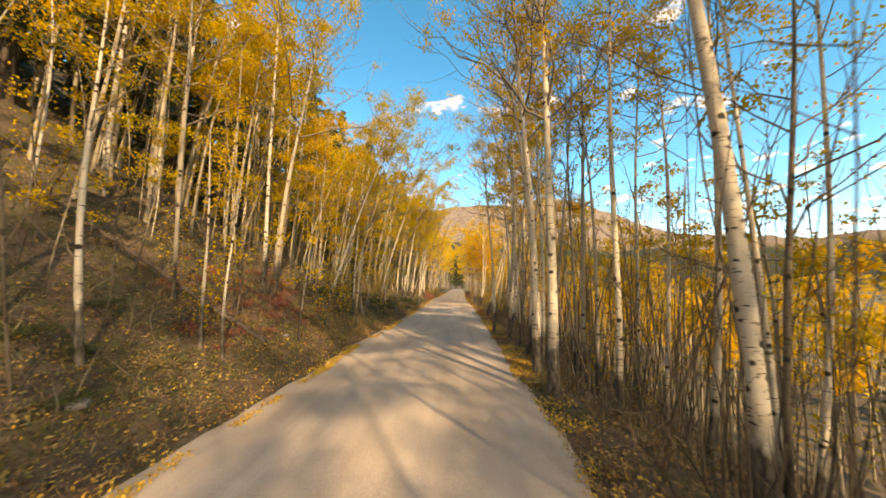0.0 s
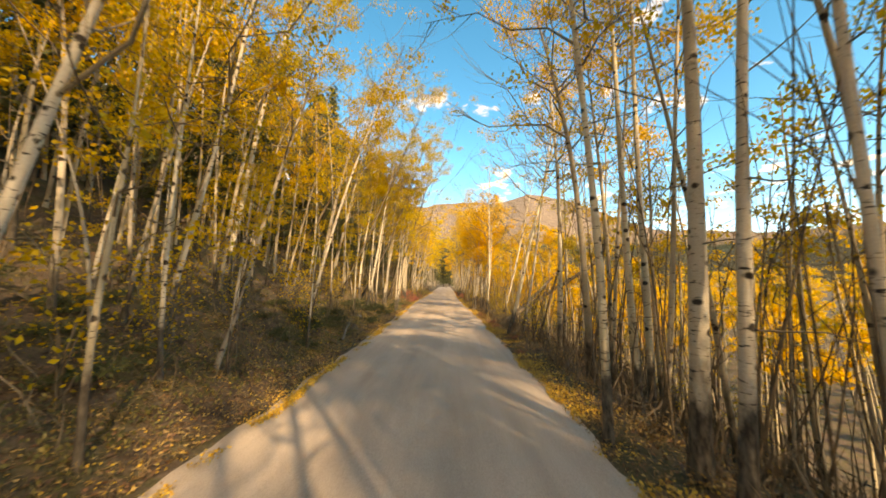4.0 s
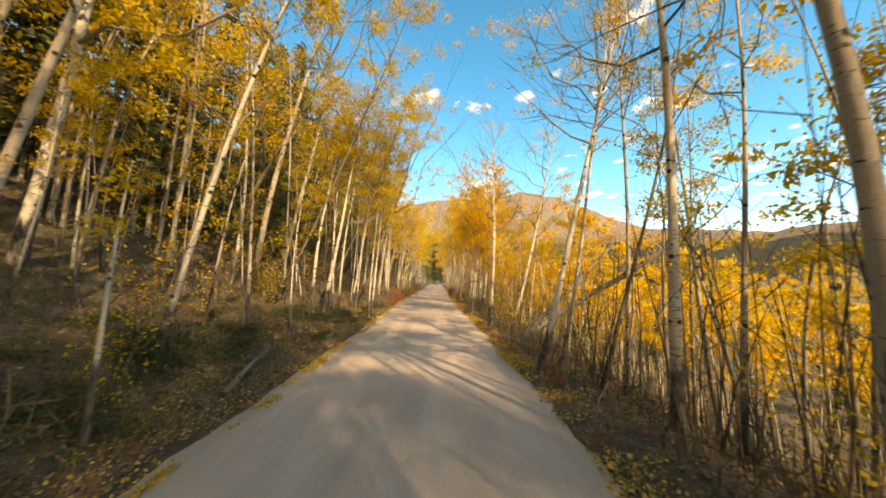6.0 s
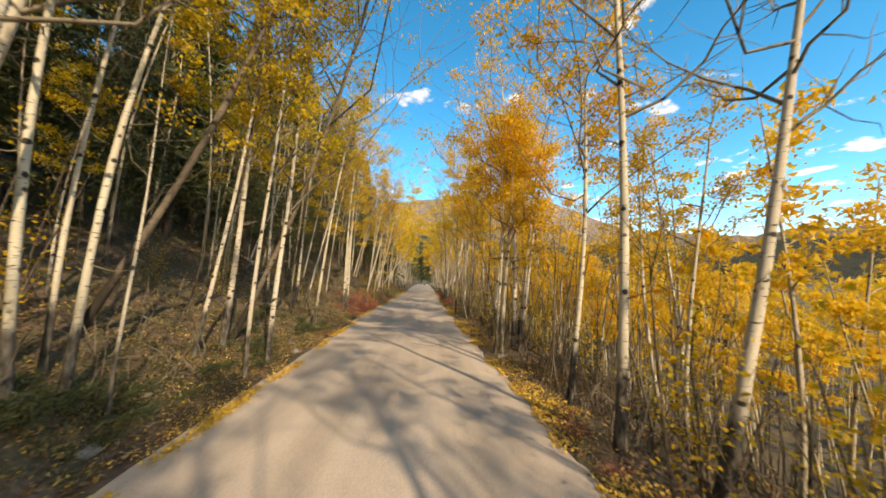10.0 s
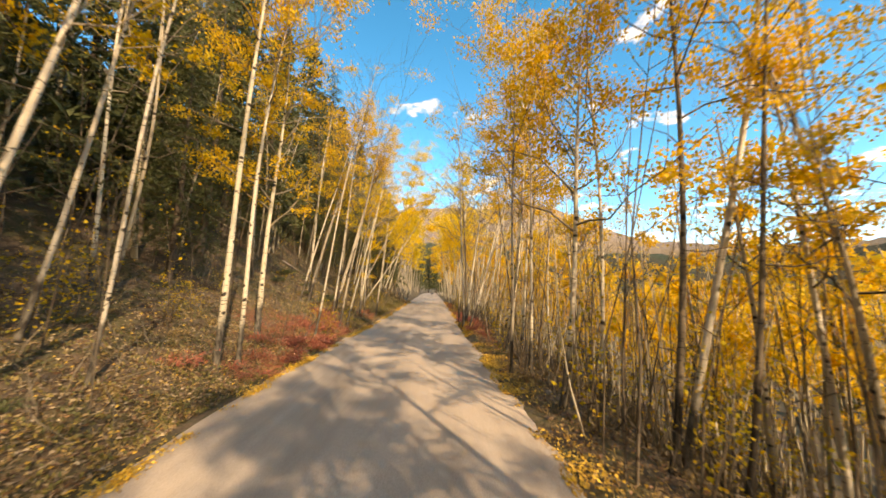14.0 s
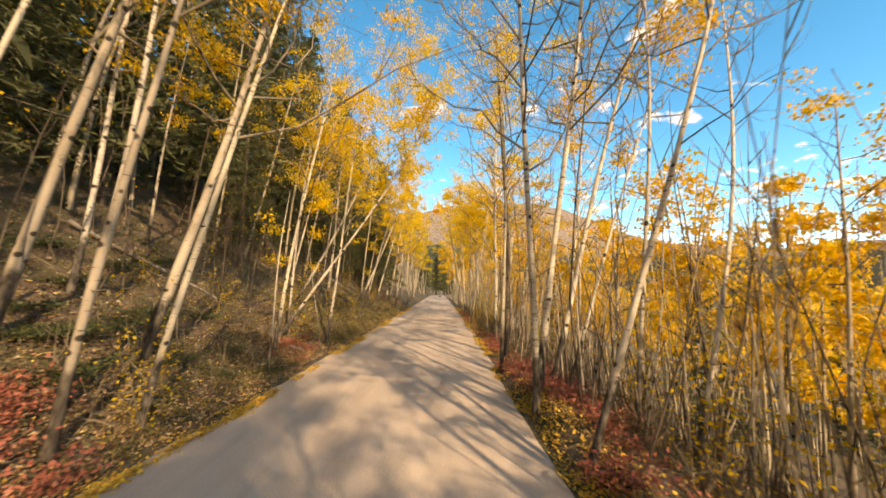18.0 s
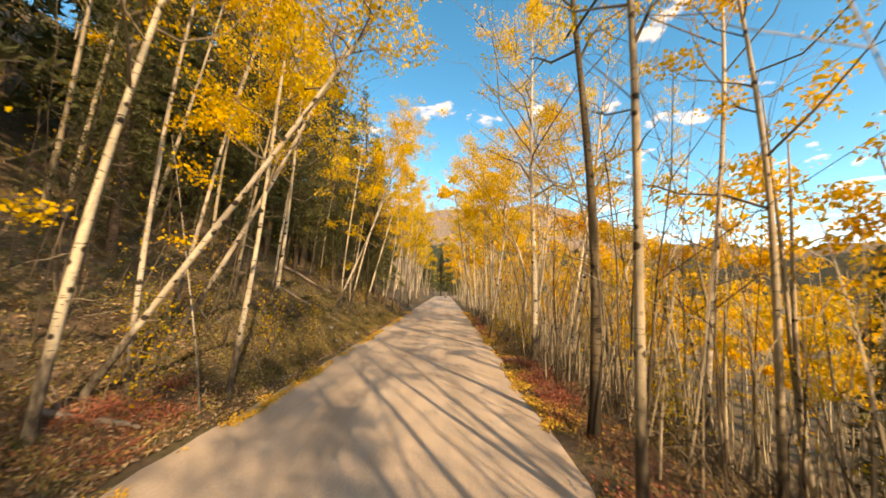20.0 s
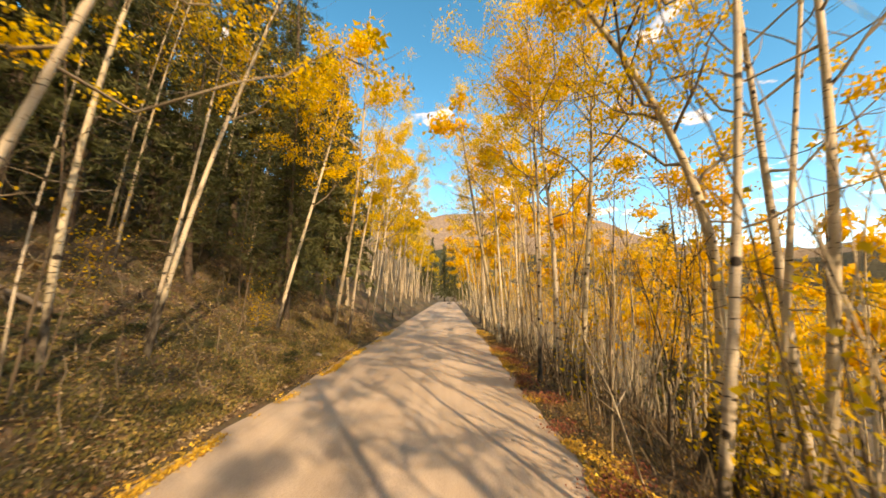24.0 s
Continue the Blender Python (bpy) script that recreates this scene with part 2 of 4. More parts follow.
def road_material():
    m, nt, lk, b = material("packed_gravel", 0.92)
    big = ramp(nt, lk, tex(nt, lk, 0.7, 5, (1, 0.35, 1)), [(0.3, (0.44, 0.37, 0.305)), (0.7, (0.56, 0.48, 0.40))])
    lanes = ramp(nt, lk, tex(nt, lk, 1.6, 4, (1, 0.07, 1)), [(0.35, (0.84, 0.83, 0.82)), (0.65, (1.06, 1.05, 1.04))])
    grit_f = tex(nt, lk, 55, 6, rough=0.7)
    grit = ramp(nt, lk, grit_f, [(0.3, (0.74, 0.73, 0.72)), (0.7, (1.14, 1.13, 1.12))])
    c = blend(nt, lk, 1.0, blend(nt, lk, 1.0, big, lanes, "MULTIPLY"), grit, "MULTIPLY")
    lk.new(c, b.inputs["Base Color"])
    bump(nt, lk, b, grit_f, 0.35, 0.012)
    return m


GROUND, ROAD = ground_material(), road_material()


# ---------------------------------------------------------------- mesh helpers
def link(name, data, mat, parent=None, label="", smooth=False):
    data.materials.append(mat)
    if smooth:
        data.polygons.foreach_set("use_smooth", np.ones(len(data.polygons), bool))
    ob = new(name, data)
    if parent:
        ob.parent = parent
    return tagged(ob, label)


def from_arrays(name, v, quads):
    """A mesh of quads or triangles from two arrays."""
    d = bpy.data.meshes.new(name)
    v, quads = np.asarray(v, np.float32), np.asarray(quads, np.int32)
    d.vertices.add(len(v)); d.vertices.foreach_set("co", v.ravel())
    d.loops.add(quads.size); d.loops.foreach_set("vertex_index", quads.ravel())
    d.polygons.add(len(quads)); d.polygons.foreach_set("loop_start", np.arange(0, quads.size, quads.shape[1], dtype=np.int32))
    d.update(calc_edges=True)
    return d


class Tubes:
    """Collects tapered tubes for one mesh."""
    def __init__(self):
        self.v, self.q, self.n = [], [], 0

    def add(self, pts, radii, sides=6):
        pts, radii = np.asarray(pts, float), np.asarray(radii, float)
        t = np.gradient(pts, axis=0)
        t /= np.linalg.norm(t, axis=1)[:, None] + 1e-9
        ref = np.array((0.0, 1.0, 0.0)) if abs(t[0, 1]) < 0.8 else np.array((1.0, 0, 0))
        a = np.cross(t, ref); a /= np.linalg.norm(a, axis=1)[:, None] + 1e-9
        b = np.cross(t, a)
        ang = np.arange(sides) * 2 * math.pi / sides
        ring = pts[:, None] + radii[:, None, None] * (np.cos(ang)[None, :, None] * a[:, None] + np.sin(ang)[None, :, None] * b[:, None])
        k, n = len(pts), self.n
        self.v.append(ring.reshape(-1, 3))
        i, j = np.meshgrid(np.arange(k - 1), np.arange(sides), indexing="ij")
        p = n + i * sides
        self.q.append(np.stack([p + j, p + (j + 1) % sides, p + sides + (j + 1) % sides, p + sides + j], -1).reshape(-1, 4))
        self.n += k * sides

    def mesh(self, name):
        return from_arrays(name, np.concatenate(self.v), np.concatenate(self.q))


def leaf_quads(centres, size, rng, flat=0.0, aspect=0.85):
    """Small four-sided leaves about the given centres."""
    n = len(centres)
    u = rng.normal(size=(n, 3)); u[:, 2] *= 1 - flat
    u /= np.linalg.norm(u, axis=1)[:, None]
    w = rng.normal(size=(n, 3)); w[:, 2] *= 1 - flat
    v = np.cross(u, w); 
    if flat:
        v = np.cross(np.cross(u, w), u)
    v /= np.linalg.norm(v, axis=1)[:, None] + 1e-9
    s = (size * rng.uniform(0.65, 1.3, n))[:, None]
    bend = np.cross(u, v) * s * 0.16
    pts = np.stack([centres - u * s * 0.5, centres - v * s * 0.5 * aspect + bend, centres + u * s * 0.5, centres + v * s * 0.5 * aspect + bend], 1)
    return pts.reshape(-1, 3), np.arange(4 * n).reshape(n, 4)


def leaf_tris(centres, size, rng, flat=0.0, aspect=0.85):
    """Three-sided leaves, for what stands far off."""
    v, q = leaf_quads(centres, size * 1.3, rng, flat, aspect)
    v = v.reshape(-1, 4, 3)[:, :3].reshape(-1, 3)
    return v, np.arange(len(v)).reshape(-1, 3)


# ---------------------------------------------------------------- ground
def smooth(a, b, x):
    t = np.clip((np.asarray(x, float) - a) / (b - a), 0, 1)
    return t * t * (3 - 2 * t)


def left_edge(y):
    """The road's edge under the bank, which wanders along the way."""
    y = np.asarray(y, float)
    return np.interp(y, (0, 6, 12, 17, 25, 31, 40, 49, 60, 73, 90), (-2.1, -2.1, -2.3, -2.15, -2.2, -2.25, -2.5, -2.8, -2.45, -2.4, -2.35)) + 0.04 * np.sin(0.9 * y) + 0.03 * np.sin(2.3 * y + 1) + 0.02 * np.sin(5.1 * y)


def height(x, y):
    """Ground height: flat road bed, bank rising on one side, slope falling on the other."""
    x, y = np.asarray(x, float), np.asarray(y, float)
    rough = (0.05 * np.sin(1.3 * x + 0.7 * y) + 0.05 * np.sin(2.1 * y - 1.1 * x + 1) + 0.035 * np.sin(3.7 * x + 2.9 * y) + 0.03 * np.sin(5.3 * y - 2.3 * x)
             + 0.12 * np.sin(0.31 * y + 0.4 * x))
    up = np.clip(left_edge(y) - 0.42 - x, 0, None)
    steep = 0.52 + 0.22 * smooth(19, 10, y) + 0.16 * smooth(50, 58, y)
    left = steep * (up - 0.15 * (1 - np.exp(-up / 0.15)))
    left = left + 0.011 * np.clip(up - 3, 0, 25) ** 2
    left = np.where(left > 14, 14 + 22 * (1 - np.exp(-(left - 14) / 22)), left)
    down = np.clip(x - 2.85 - 0.2 * smooth(36, 28, y), 0, None)
    right = -9.5 * np.tanh(0.55 * (down - 0.6 * (1 - np.exp(-down / 0.6))) / 9.5)
    right = right + 0.32 * np.exp(-((y - 57) / 3.2) ** 2) * smooth(2.25, 2.6, x) * smooth(5, 3.2, x)
    away = smooth(0.0, 0.8, up + down)
    return left + right + rough * away - 0.035 * (1 - away) + 0.02


def build_ground():
    xs = np.concatenate([-np.geomspace(1800, 34, 16), np.arange(-30, -6, 0.9), np.arange(-6, 7, 0.22), np.arange(7, 30, 0.9), np.geomspace(33, 1800, 18)])
    ys = np.concatenate([-np.geomspace(900, 12, 12), np.arange(-10, 100, 0.45), np.geomspace(101, 2600, 40)])
    X, Y = np.meshgrid(xs, ys)
    v = np.stack([X, Y, height(X, Y)], -1).reshape(-1, 3)
    k = len(xs)
    i, j = np.meshgrid(np.arange(len(ys) - 1), np.arange(k - 1), indexing="ij")
    p = i * k + j
    q = np.stack([p, p + 1, p + k + 1, p + k], -1).reshape(-1, 4)
    g = link("ground", from_arrays("ground", v, q), GROUND, smooth=True)
    tagged(g, "brown leaf-strewn forest floor, sloping across the road", "ground", kind="structure")


def right_edge(y):
    """The road's edge above the slope."""
    y = np.asarray(y, float)
    return np.interp(y, (0, 30, 37, 46, 60, 67, 75, 90), (2.62, 2.6, 2.4, 2.27, 2.3, 2.42, 2.55, 2.6)) + 0.05 * np.sin(1.1 * y + 2) + 0.04 * np.sin(2.9 * y) + 0.03 * np.sin(6.3 * y)


def build_road():
    xs = np.linspace(-3.2, 3.05, 46)
    ys = np.concatenate([np.arange(-14, 100, 0.3), np.geomspace(100.5, 175, 40)])
    X, Y = np.meshgrid(xs, ys)
    edge_l, edge_r = left_edge(Y), right_edge(Y)
    out = np.maximum(0.3 * np.clip(edge_l - X, 0, None), np.clip(X - edge_r, 0, None))
    rut = -0.016 * (np.exp(-((X - 0.75) / 0.28) ** 2) + np.exp(-((X + 0.85) / 0.28) ** 2))
    Z = 0.03 - 0.022 * (X / 2.5) ** 2 + rut - 0.3 * out + 0.006 * np.sin(7 * X + 3 * Y) * np.sin(2.3 * Y)
    k = len(xs)
    i, j = np.meshgrid(np.arange(len(ys) - 1), np.arange(k - 1), indexing="ij")
    p = i * k + j
    q = np.stack([p, p + 1, p + k + 1, p + k], -1).reshape(-1, 4)
    r = link("road", from_arrays("road", np.stack([X, Y, Z], -1).reshape(-1, 3), q), ROAD, smooth=True)
    tagged(r, "pale tan packed gravel forest road with faint wheel tracks", "road", kind="structure")


build_ground()
build_road()


# ---------------------------------------------------------------- distant land
def hills_material(name, low, mid, high, split):
    m, nt, lk, b = material(name, 0.95)
    c = nt.new("ShaderNodeTexCoord"); s = nt.new("ShaderNodeSeparateXYZ")
    lk.new(c.outputs["Object"], s.inputs[0])
    n = tex(nt, lk, 0.006, 8)
    ad = nt.new("ShaderNodeMath"); ad.operation = "MULTIPLY_ADD"; ad.inputs[1].default_value = 260
    lk.new(n, ad.inputs[0]); lk.new(s.outputs["Z"], ad.inputs[2])
    sc = nt.new("ShaderNodeMath"); sc.operation = "DIVIDE"; sc.inputs[1].default_value = 800
    lk.new(ad.outputs[0], sc.inputs[0])
    base = ramp(nt, lk, sc.outputs[0], [(split - 0.06, low), (split, mid), (split + 0.12, high)])
    fine = tex(nt, lk, 0.05, 8, rough=0.7)
    lk.new(blend(nt, lk, 0.8, base, ramp(nt, lk, fine, [(0.3, (0.55, 0.55, 0.55)), (0.7, (1.25, 1.2, 1.1))]), "MULTIPLY"), b.inputs["Base Color"])
    bump(nt, lk, b, fine, 1.0, 12)
    return m


def ridge(name, dist, profile, mat, label, depth, seed):
    """A long ridge round the view; profile gives (degrees to the right of the road, degrees high)."""
    az = np.radians(np.linspace(profile[0][0], profile[-1][0], 220))
    el = np.interp(np.degrees(az), [p[0] for p in profile], [p[1] for p in profile])
    rows = []
    for k, f in enumerate(np.linspace(0, 1, 12)):
        d = dist - depth * (1 - f)
        wob = np.array([noise.fractal(Vector((a * 9, f * 2.2, seed)), 1.0, 2.0, 6) for a in az])
        top = np.tan(np.radians(el + 1.1 * wob)) * dist
        z = -60 + (top + 60) * (f ** 1.25)
        rows.append(np.stack([np.sin(az) * d, np.cos(az) * d, z], -1))
    v = np.array(rows)
    n = len(az)
    i, j = np.meshgrid(np.arange(len(rows) - 1), np.arange(n - 1), indexing="ij")
    p = i * n + j
    q = np.stack([p, p + 1, p + n + 1, p + n], -1).reshape(-1, 4)
    tagged(link(name, from_arrays(name, v.reshape(-1, 3), q), mat, smooth=True), label, "mountain", kind="structure")


PEAK = hills_material("mountain_slope", (0.045, 0.055, 0.03), (0.21, 0.155, 0.10), (0.24, 0.195, 0.165), 0.40)
FOOTHILL = hills_material("wooded_foothill", (0.06, 0.055, 0.03), (0.045, 0.06, 0.035), (0.05, 0.065, 0.04), 0.30)
ridge("backdrop_mountain", 2300, [(-80, 9), (-30, 11), (-8, 12.6), (0, 13.2), (8, 13.0), (14, 14.6), (19, 13.2), (25, 10.4), (33, 6.8), (45, 5.4), (60, 5.0), (95, 4)], PEAK, "bare tan mountain above dark timber", 900, 3.1)
ridge("backdrop_foothill", 1100, [(-80, 4), (-20, 6), (0, 7.4), (10, 6.6), (25, 5.2), (38, 4.2), (50, 4.6), (65, 5.2), (95, 4)], FOOTHILL, "dark wooded foothill", 500, 8.4)


# ---------------------------------------------------------------- aspens
def aspen_shape(h, r, lean, bend, start, limbs, leaves, leaf, rng, sides=8, reach=1.0, twigs=4, thick_limbs=5, stubs=0, foliage=leaf_quads, side=0.0):
    """Trunk, separate limbs and leaves of one aspen that stands on the origin."""
    lean, bend = np.array((*lean, 0.0)), np.array((*bend, 0.0))
    ph = rng.uniform(0, 6.3, 4)

    def axis(s):
        s = np.asarray(s, float)[..., None]
        wob = np.concatenate([np.sin(s * 7 + ph[0]) - math.sin(ph[0]), np.sin(s * 6 + ph[1]) - math.sin(ph[1]), 0 * s], -1) * 0.004 * h
        return np.concatenate([0 * s, 0 * s, s * h], -1) + lean * s * h + bend * (s * (s - 0.35)) * h + wob

    def thick(s):
        s = np.asarray(s, float)
        return r * ((1.12 - s) ** 0.8 * 0.95) * (1 + 0.30 * np.exp(-np.clip(s, 0, 1) * h / 0.22))
    trunk = Tubes()
    s = np.concatenate([[-0.4 / h], np.linspace(0, 1, 18) ** 1.15])
    trunk.add(axis(s), thick(np.clip(s, 0, 1)) * (1 + 0.05 * rng.normal(size=len(s))), sides)
    wood, spots = [], []
    for k in range(stubs):
        one = Tubes()
        f = rng.uniform(0.12, start)
        az, ln = rng.uniform(0, 6.3), rng.uniform(0.2, 0.9)
        u = np.linspace(0, 1, 5)[:, None]
        way = np.array((math.cos(az), math.sin(az), rng.uniform(-0.1, 0.6)))
        one.add(axis(f) + ln * (way * u + np.cumsum(rng.normal(0, 0.05, (5, 3)), 0) * (u > 0)), 0.011 * (1 - 0.75 * u[:, 0]), 4)
        wood.append(one)
    for k in range(limbs):
        one = Tubes()
        f = start + (0.98 - start) * ((k + rng.uniform(0, 1)) / limbs) ** 0.85
        base, rad = axis(f), float(thick(f))
        az = k * 2.4 + rng.uniform(-0.6, 0.6)
        ln = reach * h * (0.07 + 0.17 * (1 - f) / (1 - start + 0.05)) * rng.uniform(0.55, 1.25) * (1 + 0.4 * side * math.cos(az))
        rise = rng.uniform(0.15, 0.9) + 0.4 * f
        way = np.array((math.cos(az), math.sin(az), rise)); way /= np.linalg.norm(way)
        u = np.linspace(0, 1, 6)[:, None]
        curl = np.array((rng.normal(0, 0.25), rng.normal(0, 0.25), rng.uniform(0.0, 0.45)))
        kink = np.cumsum(rng.normal(0, 0.06, (6, 3)), 0)
        pts = base + ln * (way * u + curl * u * u + kink * (u > 0))
        rb = min(rad * 0.55, 0.012 + 0.016 * ln)
        one.add(pts, rb * (1 - u[:, 0] * 0.8), thick_limbs)
        for w in range(twigs):
            g = rng.uniform(0.25, 0.95)
            at = np.array([np.interp(g, u[:, 0], pts[:, c]) for c in range(3)])
            d = way + rng.normal(0, 0.65, 3); d /= np.linalg.norm(d)
            tl = ln * rng.uniform(0.2, 0.55)
            x = np.linspace(0, 1, 4)[:, None]
            tp = at + tl * (d * x + np.array((0, 0, 0.25)) * x * x + np.cumsum(rng.normal(0, 0.05, (4, 3)), 0) * (x > 0))
            one.add(tp, rb * 0.42 * (1 - 0.75 * x[:, 0]), 3)
            spots.append(tp[1:])
        spots.append(pts[2:])
        wood.append(one)
    lv = None
    if leaves and spots:
        spots = np.concatenate(spots)
        k = max(1, leaves // 62)
        heart = spots[rng.integers(0, len(spots), k)] + rng.normal(0, 0.10, (k, 3))
        c = heart[rng.integers(0, k, leaves)] + rng.normal(0, 0.145, (leaves, 3)) * np.array((1.1, 1.1, 0.6)) * (0.6 + min(leaf, 0.15) * 6)
        lv = from_arrays("crown", *foliage(c, leaf, rng))
    return trunk, wood, lv


ASPEN_LABELS = {"gold": "slender aspen with pale bark and golden autumn leaves", "thin": "tall pale aspen with sparse yellow leaves",
                "bare": "leafless aspen with pale bark and bare twisting branches", "young": "thin young aspen with a few yellow leaves",
                "dark": "dark-barked bare aspen with crooked branches", "goldd": "dark-barked aspen with golden autumn leaves", "dead": "broken dead aspen trunk, pale and bare"}
AMOUNT = {"gold": (20, 6000, 0.066), "thin": (18, 1300, 0.064), "bare": (24, 420, 0.055), "young": (9, 300, 0.055), "dark": (18, 0, 0.08), "goldd": (20, 5800, 0.066), "dead": (3, 0, 0.08)}
stand = []


def grow(kind, x, y, h, r, lean, start, crook=0.0):
    """One aspen by the roadside, with each branch a part."""
    rng = np.random.default_rng(len(stand) + 11)
    stand.append((x, y))
    limbs, leaves, leaf = AMOUNT[kind]
    if x < 0 and 40 < y < 80:
        r *= 0.76
    if kind != "dead" and ((x < 0 and y > 25) or y > 44):
        h *= 1.12
    if kind == "gold" and y < 32:
        leaves = int(leaves * 1.1)
    if kind == "thin" and x > 0 and y < 24:
        leaves = 2400
    if kind in ("gold", "goldd") and x > 0 and 42 < y < 72:
        leaves = int(leaves * 0.9)
    if kind == "gold" and y > 74:
        leaves = int(leaves * 1.35)
    if x > 0 and h > 8 and 36 < y < 74 and kind != "bare":
        start = max(start, 0.44)
    e = new("aspen_tree")
    e.location = (x, y, float(height(x, y)))
    bow = 0.10 * np.sign(-x) if abs(lean) < 0.4 else -0.25
    t, wood, lv = aspen_shape(h, r, (lean, rng.normal(0, 0.02)), (crook or bow * rng.uniform(0.1, 0.7), rng.normal(0, 0.05)), start, limbs, leaves, leaf, rng, reach=0.55 if kind == "dead" else 1.2 if kind in ("bare", "dark") else 1.35 if kind in ("gold", "goldd") else 1.15, side=float(np.sign(-x)) * (1.0 if y < 38 else 0.5), twigs=9 if kind in ("bare", "dark") else 6 if kind == "thin" else 4, stubs=0 if kind == "young" else 4)
    dark = kind in ("dark", "goldd")
    stem = link("trunk", t.mesh("trunk"), BARK_DARK if dark else (BARK_GREY if rng.uniform() < 0.22 else BARK), e, smooth=True)
    for one in wood:
        link("branch", one.mesh("branch"), TWIG if dark or r < 0.045 else LIMB, stem)
    if lv:
        link("crown", lv, LEMON if y > 59 else YELLOW if (kind == "young" or (x < 0 and y < 46)) else GOLD, e, "autumn leaves")
    tagged(e, ASPEN_LABELS[kind], "tree", "roadside aspens")


BARK_DARK = bark_material("dark_aspen_bark", (0.20, 0.165, 0.125), (0.11, 0.09, 0.07), (0.03, 0.025, 0.02), 0.6)


def gold(*a): grow("gold", *a)
def thin(*a): grow("thin", *a)
def bare(*a): grow("bare", *a)
def young(*a): grow("young", *a)
def dark(*a): grow("dark", *a)
def goldd(*a): grow("goldd", *a)
def dead(*a): grow("dead", *a)


thin(4.42, 3.88, 12.1, 0.109, -0.03, .6)
thin(5.60, 6.40, 10.8, 0.068, 0.13, .6)
thin(3.07, 6.85, 11.1, 0.109, 0.05, .45)
thin(3.10, 8.30, 11.1, 0.097, -0.02, .5)
thin(4.19, 6.60, 10.6, 0.067, 0.04, .6)
thin(4.41, 9.10, 10.2, 0.072, 0.07, .5)
dark(4.81, 4.10, 8.4, 0.044, 0.13, .35)
thin(5.71, 5.20, 11.4, 0.045, 0.01, .65)
thin(6.47, 5.60, 11.8, 0.051, 0.15, .6)
thin(5.45, 7.40, 10.3, 0.052, 0.08, .6)
thin(5.50, 8.60, 10.2, 0.055, 0.08, .6)
thin(3.64, 9.58, 11.5, 0.066, -0.10, .6)
thin(3.38, 9.00, 11.2, 0.050, 0.04, .6)
thin(3.88, 9.90, 10.6, 0.048, 0.12, .6)
thin(3.58, 11.60, 10.3, 0.055, 0.10, .55)
thin(3.34, 14.20, 11.1, 0.096, 0.04, .5)
thin(3.29, 13.60, 10.0, 0.072, 0.15, .5)
thin(2.76, 15.00, 9.5, 0.062, -0.01, .5)
thin(3.48, 12.60, 9.8, 0.044, -0.01, .6)
thin(3.35, 10.80, 8.2, 0.028, 0.18, .6)
thin(4.01, 16.50, 10.9, 0.071, 0.01, .55)
thin(4.35, 16.70, 11.5, 0.068, 0.06, .6)
thin(3.95, 15.80, 10.5, 0.047, 0.16, .6)
thin(4.10, 18.62, 10.9, 0.095, -0.03, .5)
thin(4.56, 18.60, 9.5, 0.060, 0.01, .5)
thin(4.27, 18.00, 9.5, 0.049, 0.12, .5)
thin(4.20, 21.00, 10.2, 0.087, 0.03, .5)
thin(5.44, 21.40, 10.0, 0.055, 0.13, .55)
thin(3.20, 24.10, 9.5, 0.083, 0.30, .5)
bare(3.78, 24.40, 10.2, 0.055, 0.21, .55)
thin(5.65, 25.00, 11.4, 0.066, 0.06, .6)
dark(4.03, 22.90, 9.3, 0.044, 0.32, .45)
bare(4.06, 31.20, 10.1, 0.078, 0.27, .42)
bare(3.24, 31.70, 10.1, 0.067, 0.07, .4)
gold(3.42, 33.60, 8.2, 0.055, 0.11, .4)
gold(2.99, 37.10, 7.6, 0.065, 0.08, .3)
gold(3.64, 37.60, 6.6, 0.059, 0.17, .35)
gold(2.79, 37.00, 6.5, 0.042, 0.08, .4)
gold(3.36, 39.85, 8.5, 0.073, 0.10, .38)
thin(3.53, 37.80, 9.6, 0.084, 0.02, .5)
thin(3.61, 37.80, 9.1, 0.053, 0.17, .5)
gold(3.12, 45.80, 6.6, 0.063, 0.11, .35)
goldd(3.68, 43.80, 8.6, 0.047, 0.10, .52)
gold(4.00, 44.10, 9.2, 0.054, 0.25, .55)
goldd(3.97, 43.20, 8.8, 0.035, 0.19, .55)
thin(4.02, 46.20, 9.0, 0.048, 0.02, .5)
gold(4.02, 52.00, 7.5, 0.065, 0.10, .3)
gold(2.71, 48.00, 8.5, 0.040, 0.05, .42)
gold(3.30, 48.35, 8.9, 0.047, 0.04, .42)
gold(3.68, 52.50, 9.3, 0.055, 0.11, .4)
gold(3.37, 51.50, 9.2, 0.054, 0.14, .35)
bare(2.42, 57.10, 10.0, 0.059, 0.00, .35)
bare(2.57, 57.50, 10.0, 0.065, 0.15, .4)
bare(3.10, 58.30, 9.5, 0.060, 0.28, .45)
bare(2.47, 55.30, 9.0, 0.040, 0.31, .45)
thin(2.42, 60.20, 9.0, 0.049, 0.03, .4)
thin(3.37, 58.20, 7.0, 0.035, 0.34, .5)
thin(3.53, 56.20, 8.0, 0.035, 0.13, .5)
thin(4.27, 56.20, 8.3, 0.035, 0.23, .5)
goldd(2.95, 62.30, 10.0, 0.082, 0.02, .5)
bare(4.95, 62.90, 10.7, 0.052, 0.12, .5)
gold(3.47, 67.50, 10.1, 0.095, 0.02, .35)
bare(4.20, 66.90, 9.0, 0.078, 0.17, .45)
thin(4.96, 69.60, 10.1, 0.060, 0.20, .5)
thin(5.73, 69.20, 10.3, 0.059, 0.36, .5)
thin(4.12, 70.50, 9.6, 0.063, 0.14, .45)
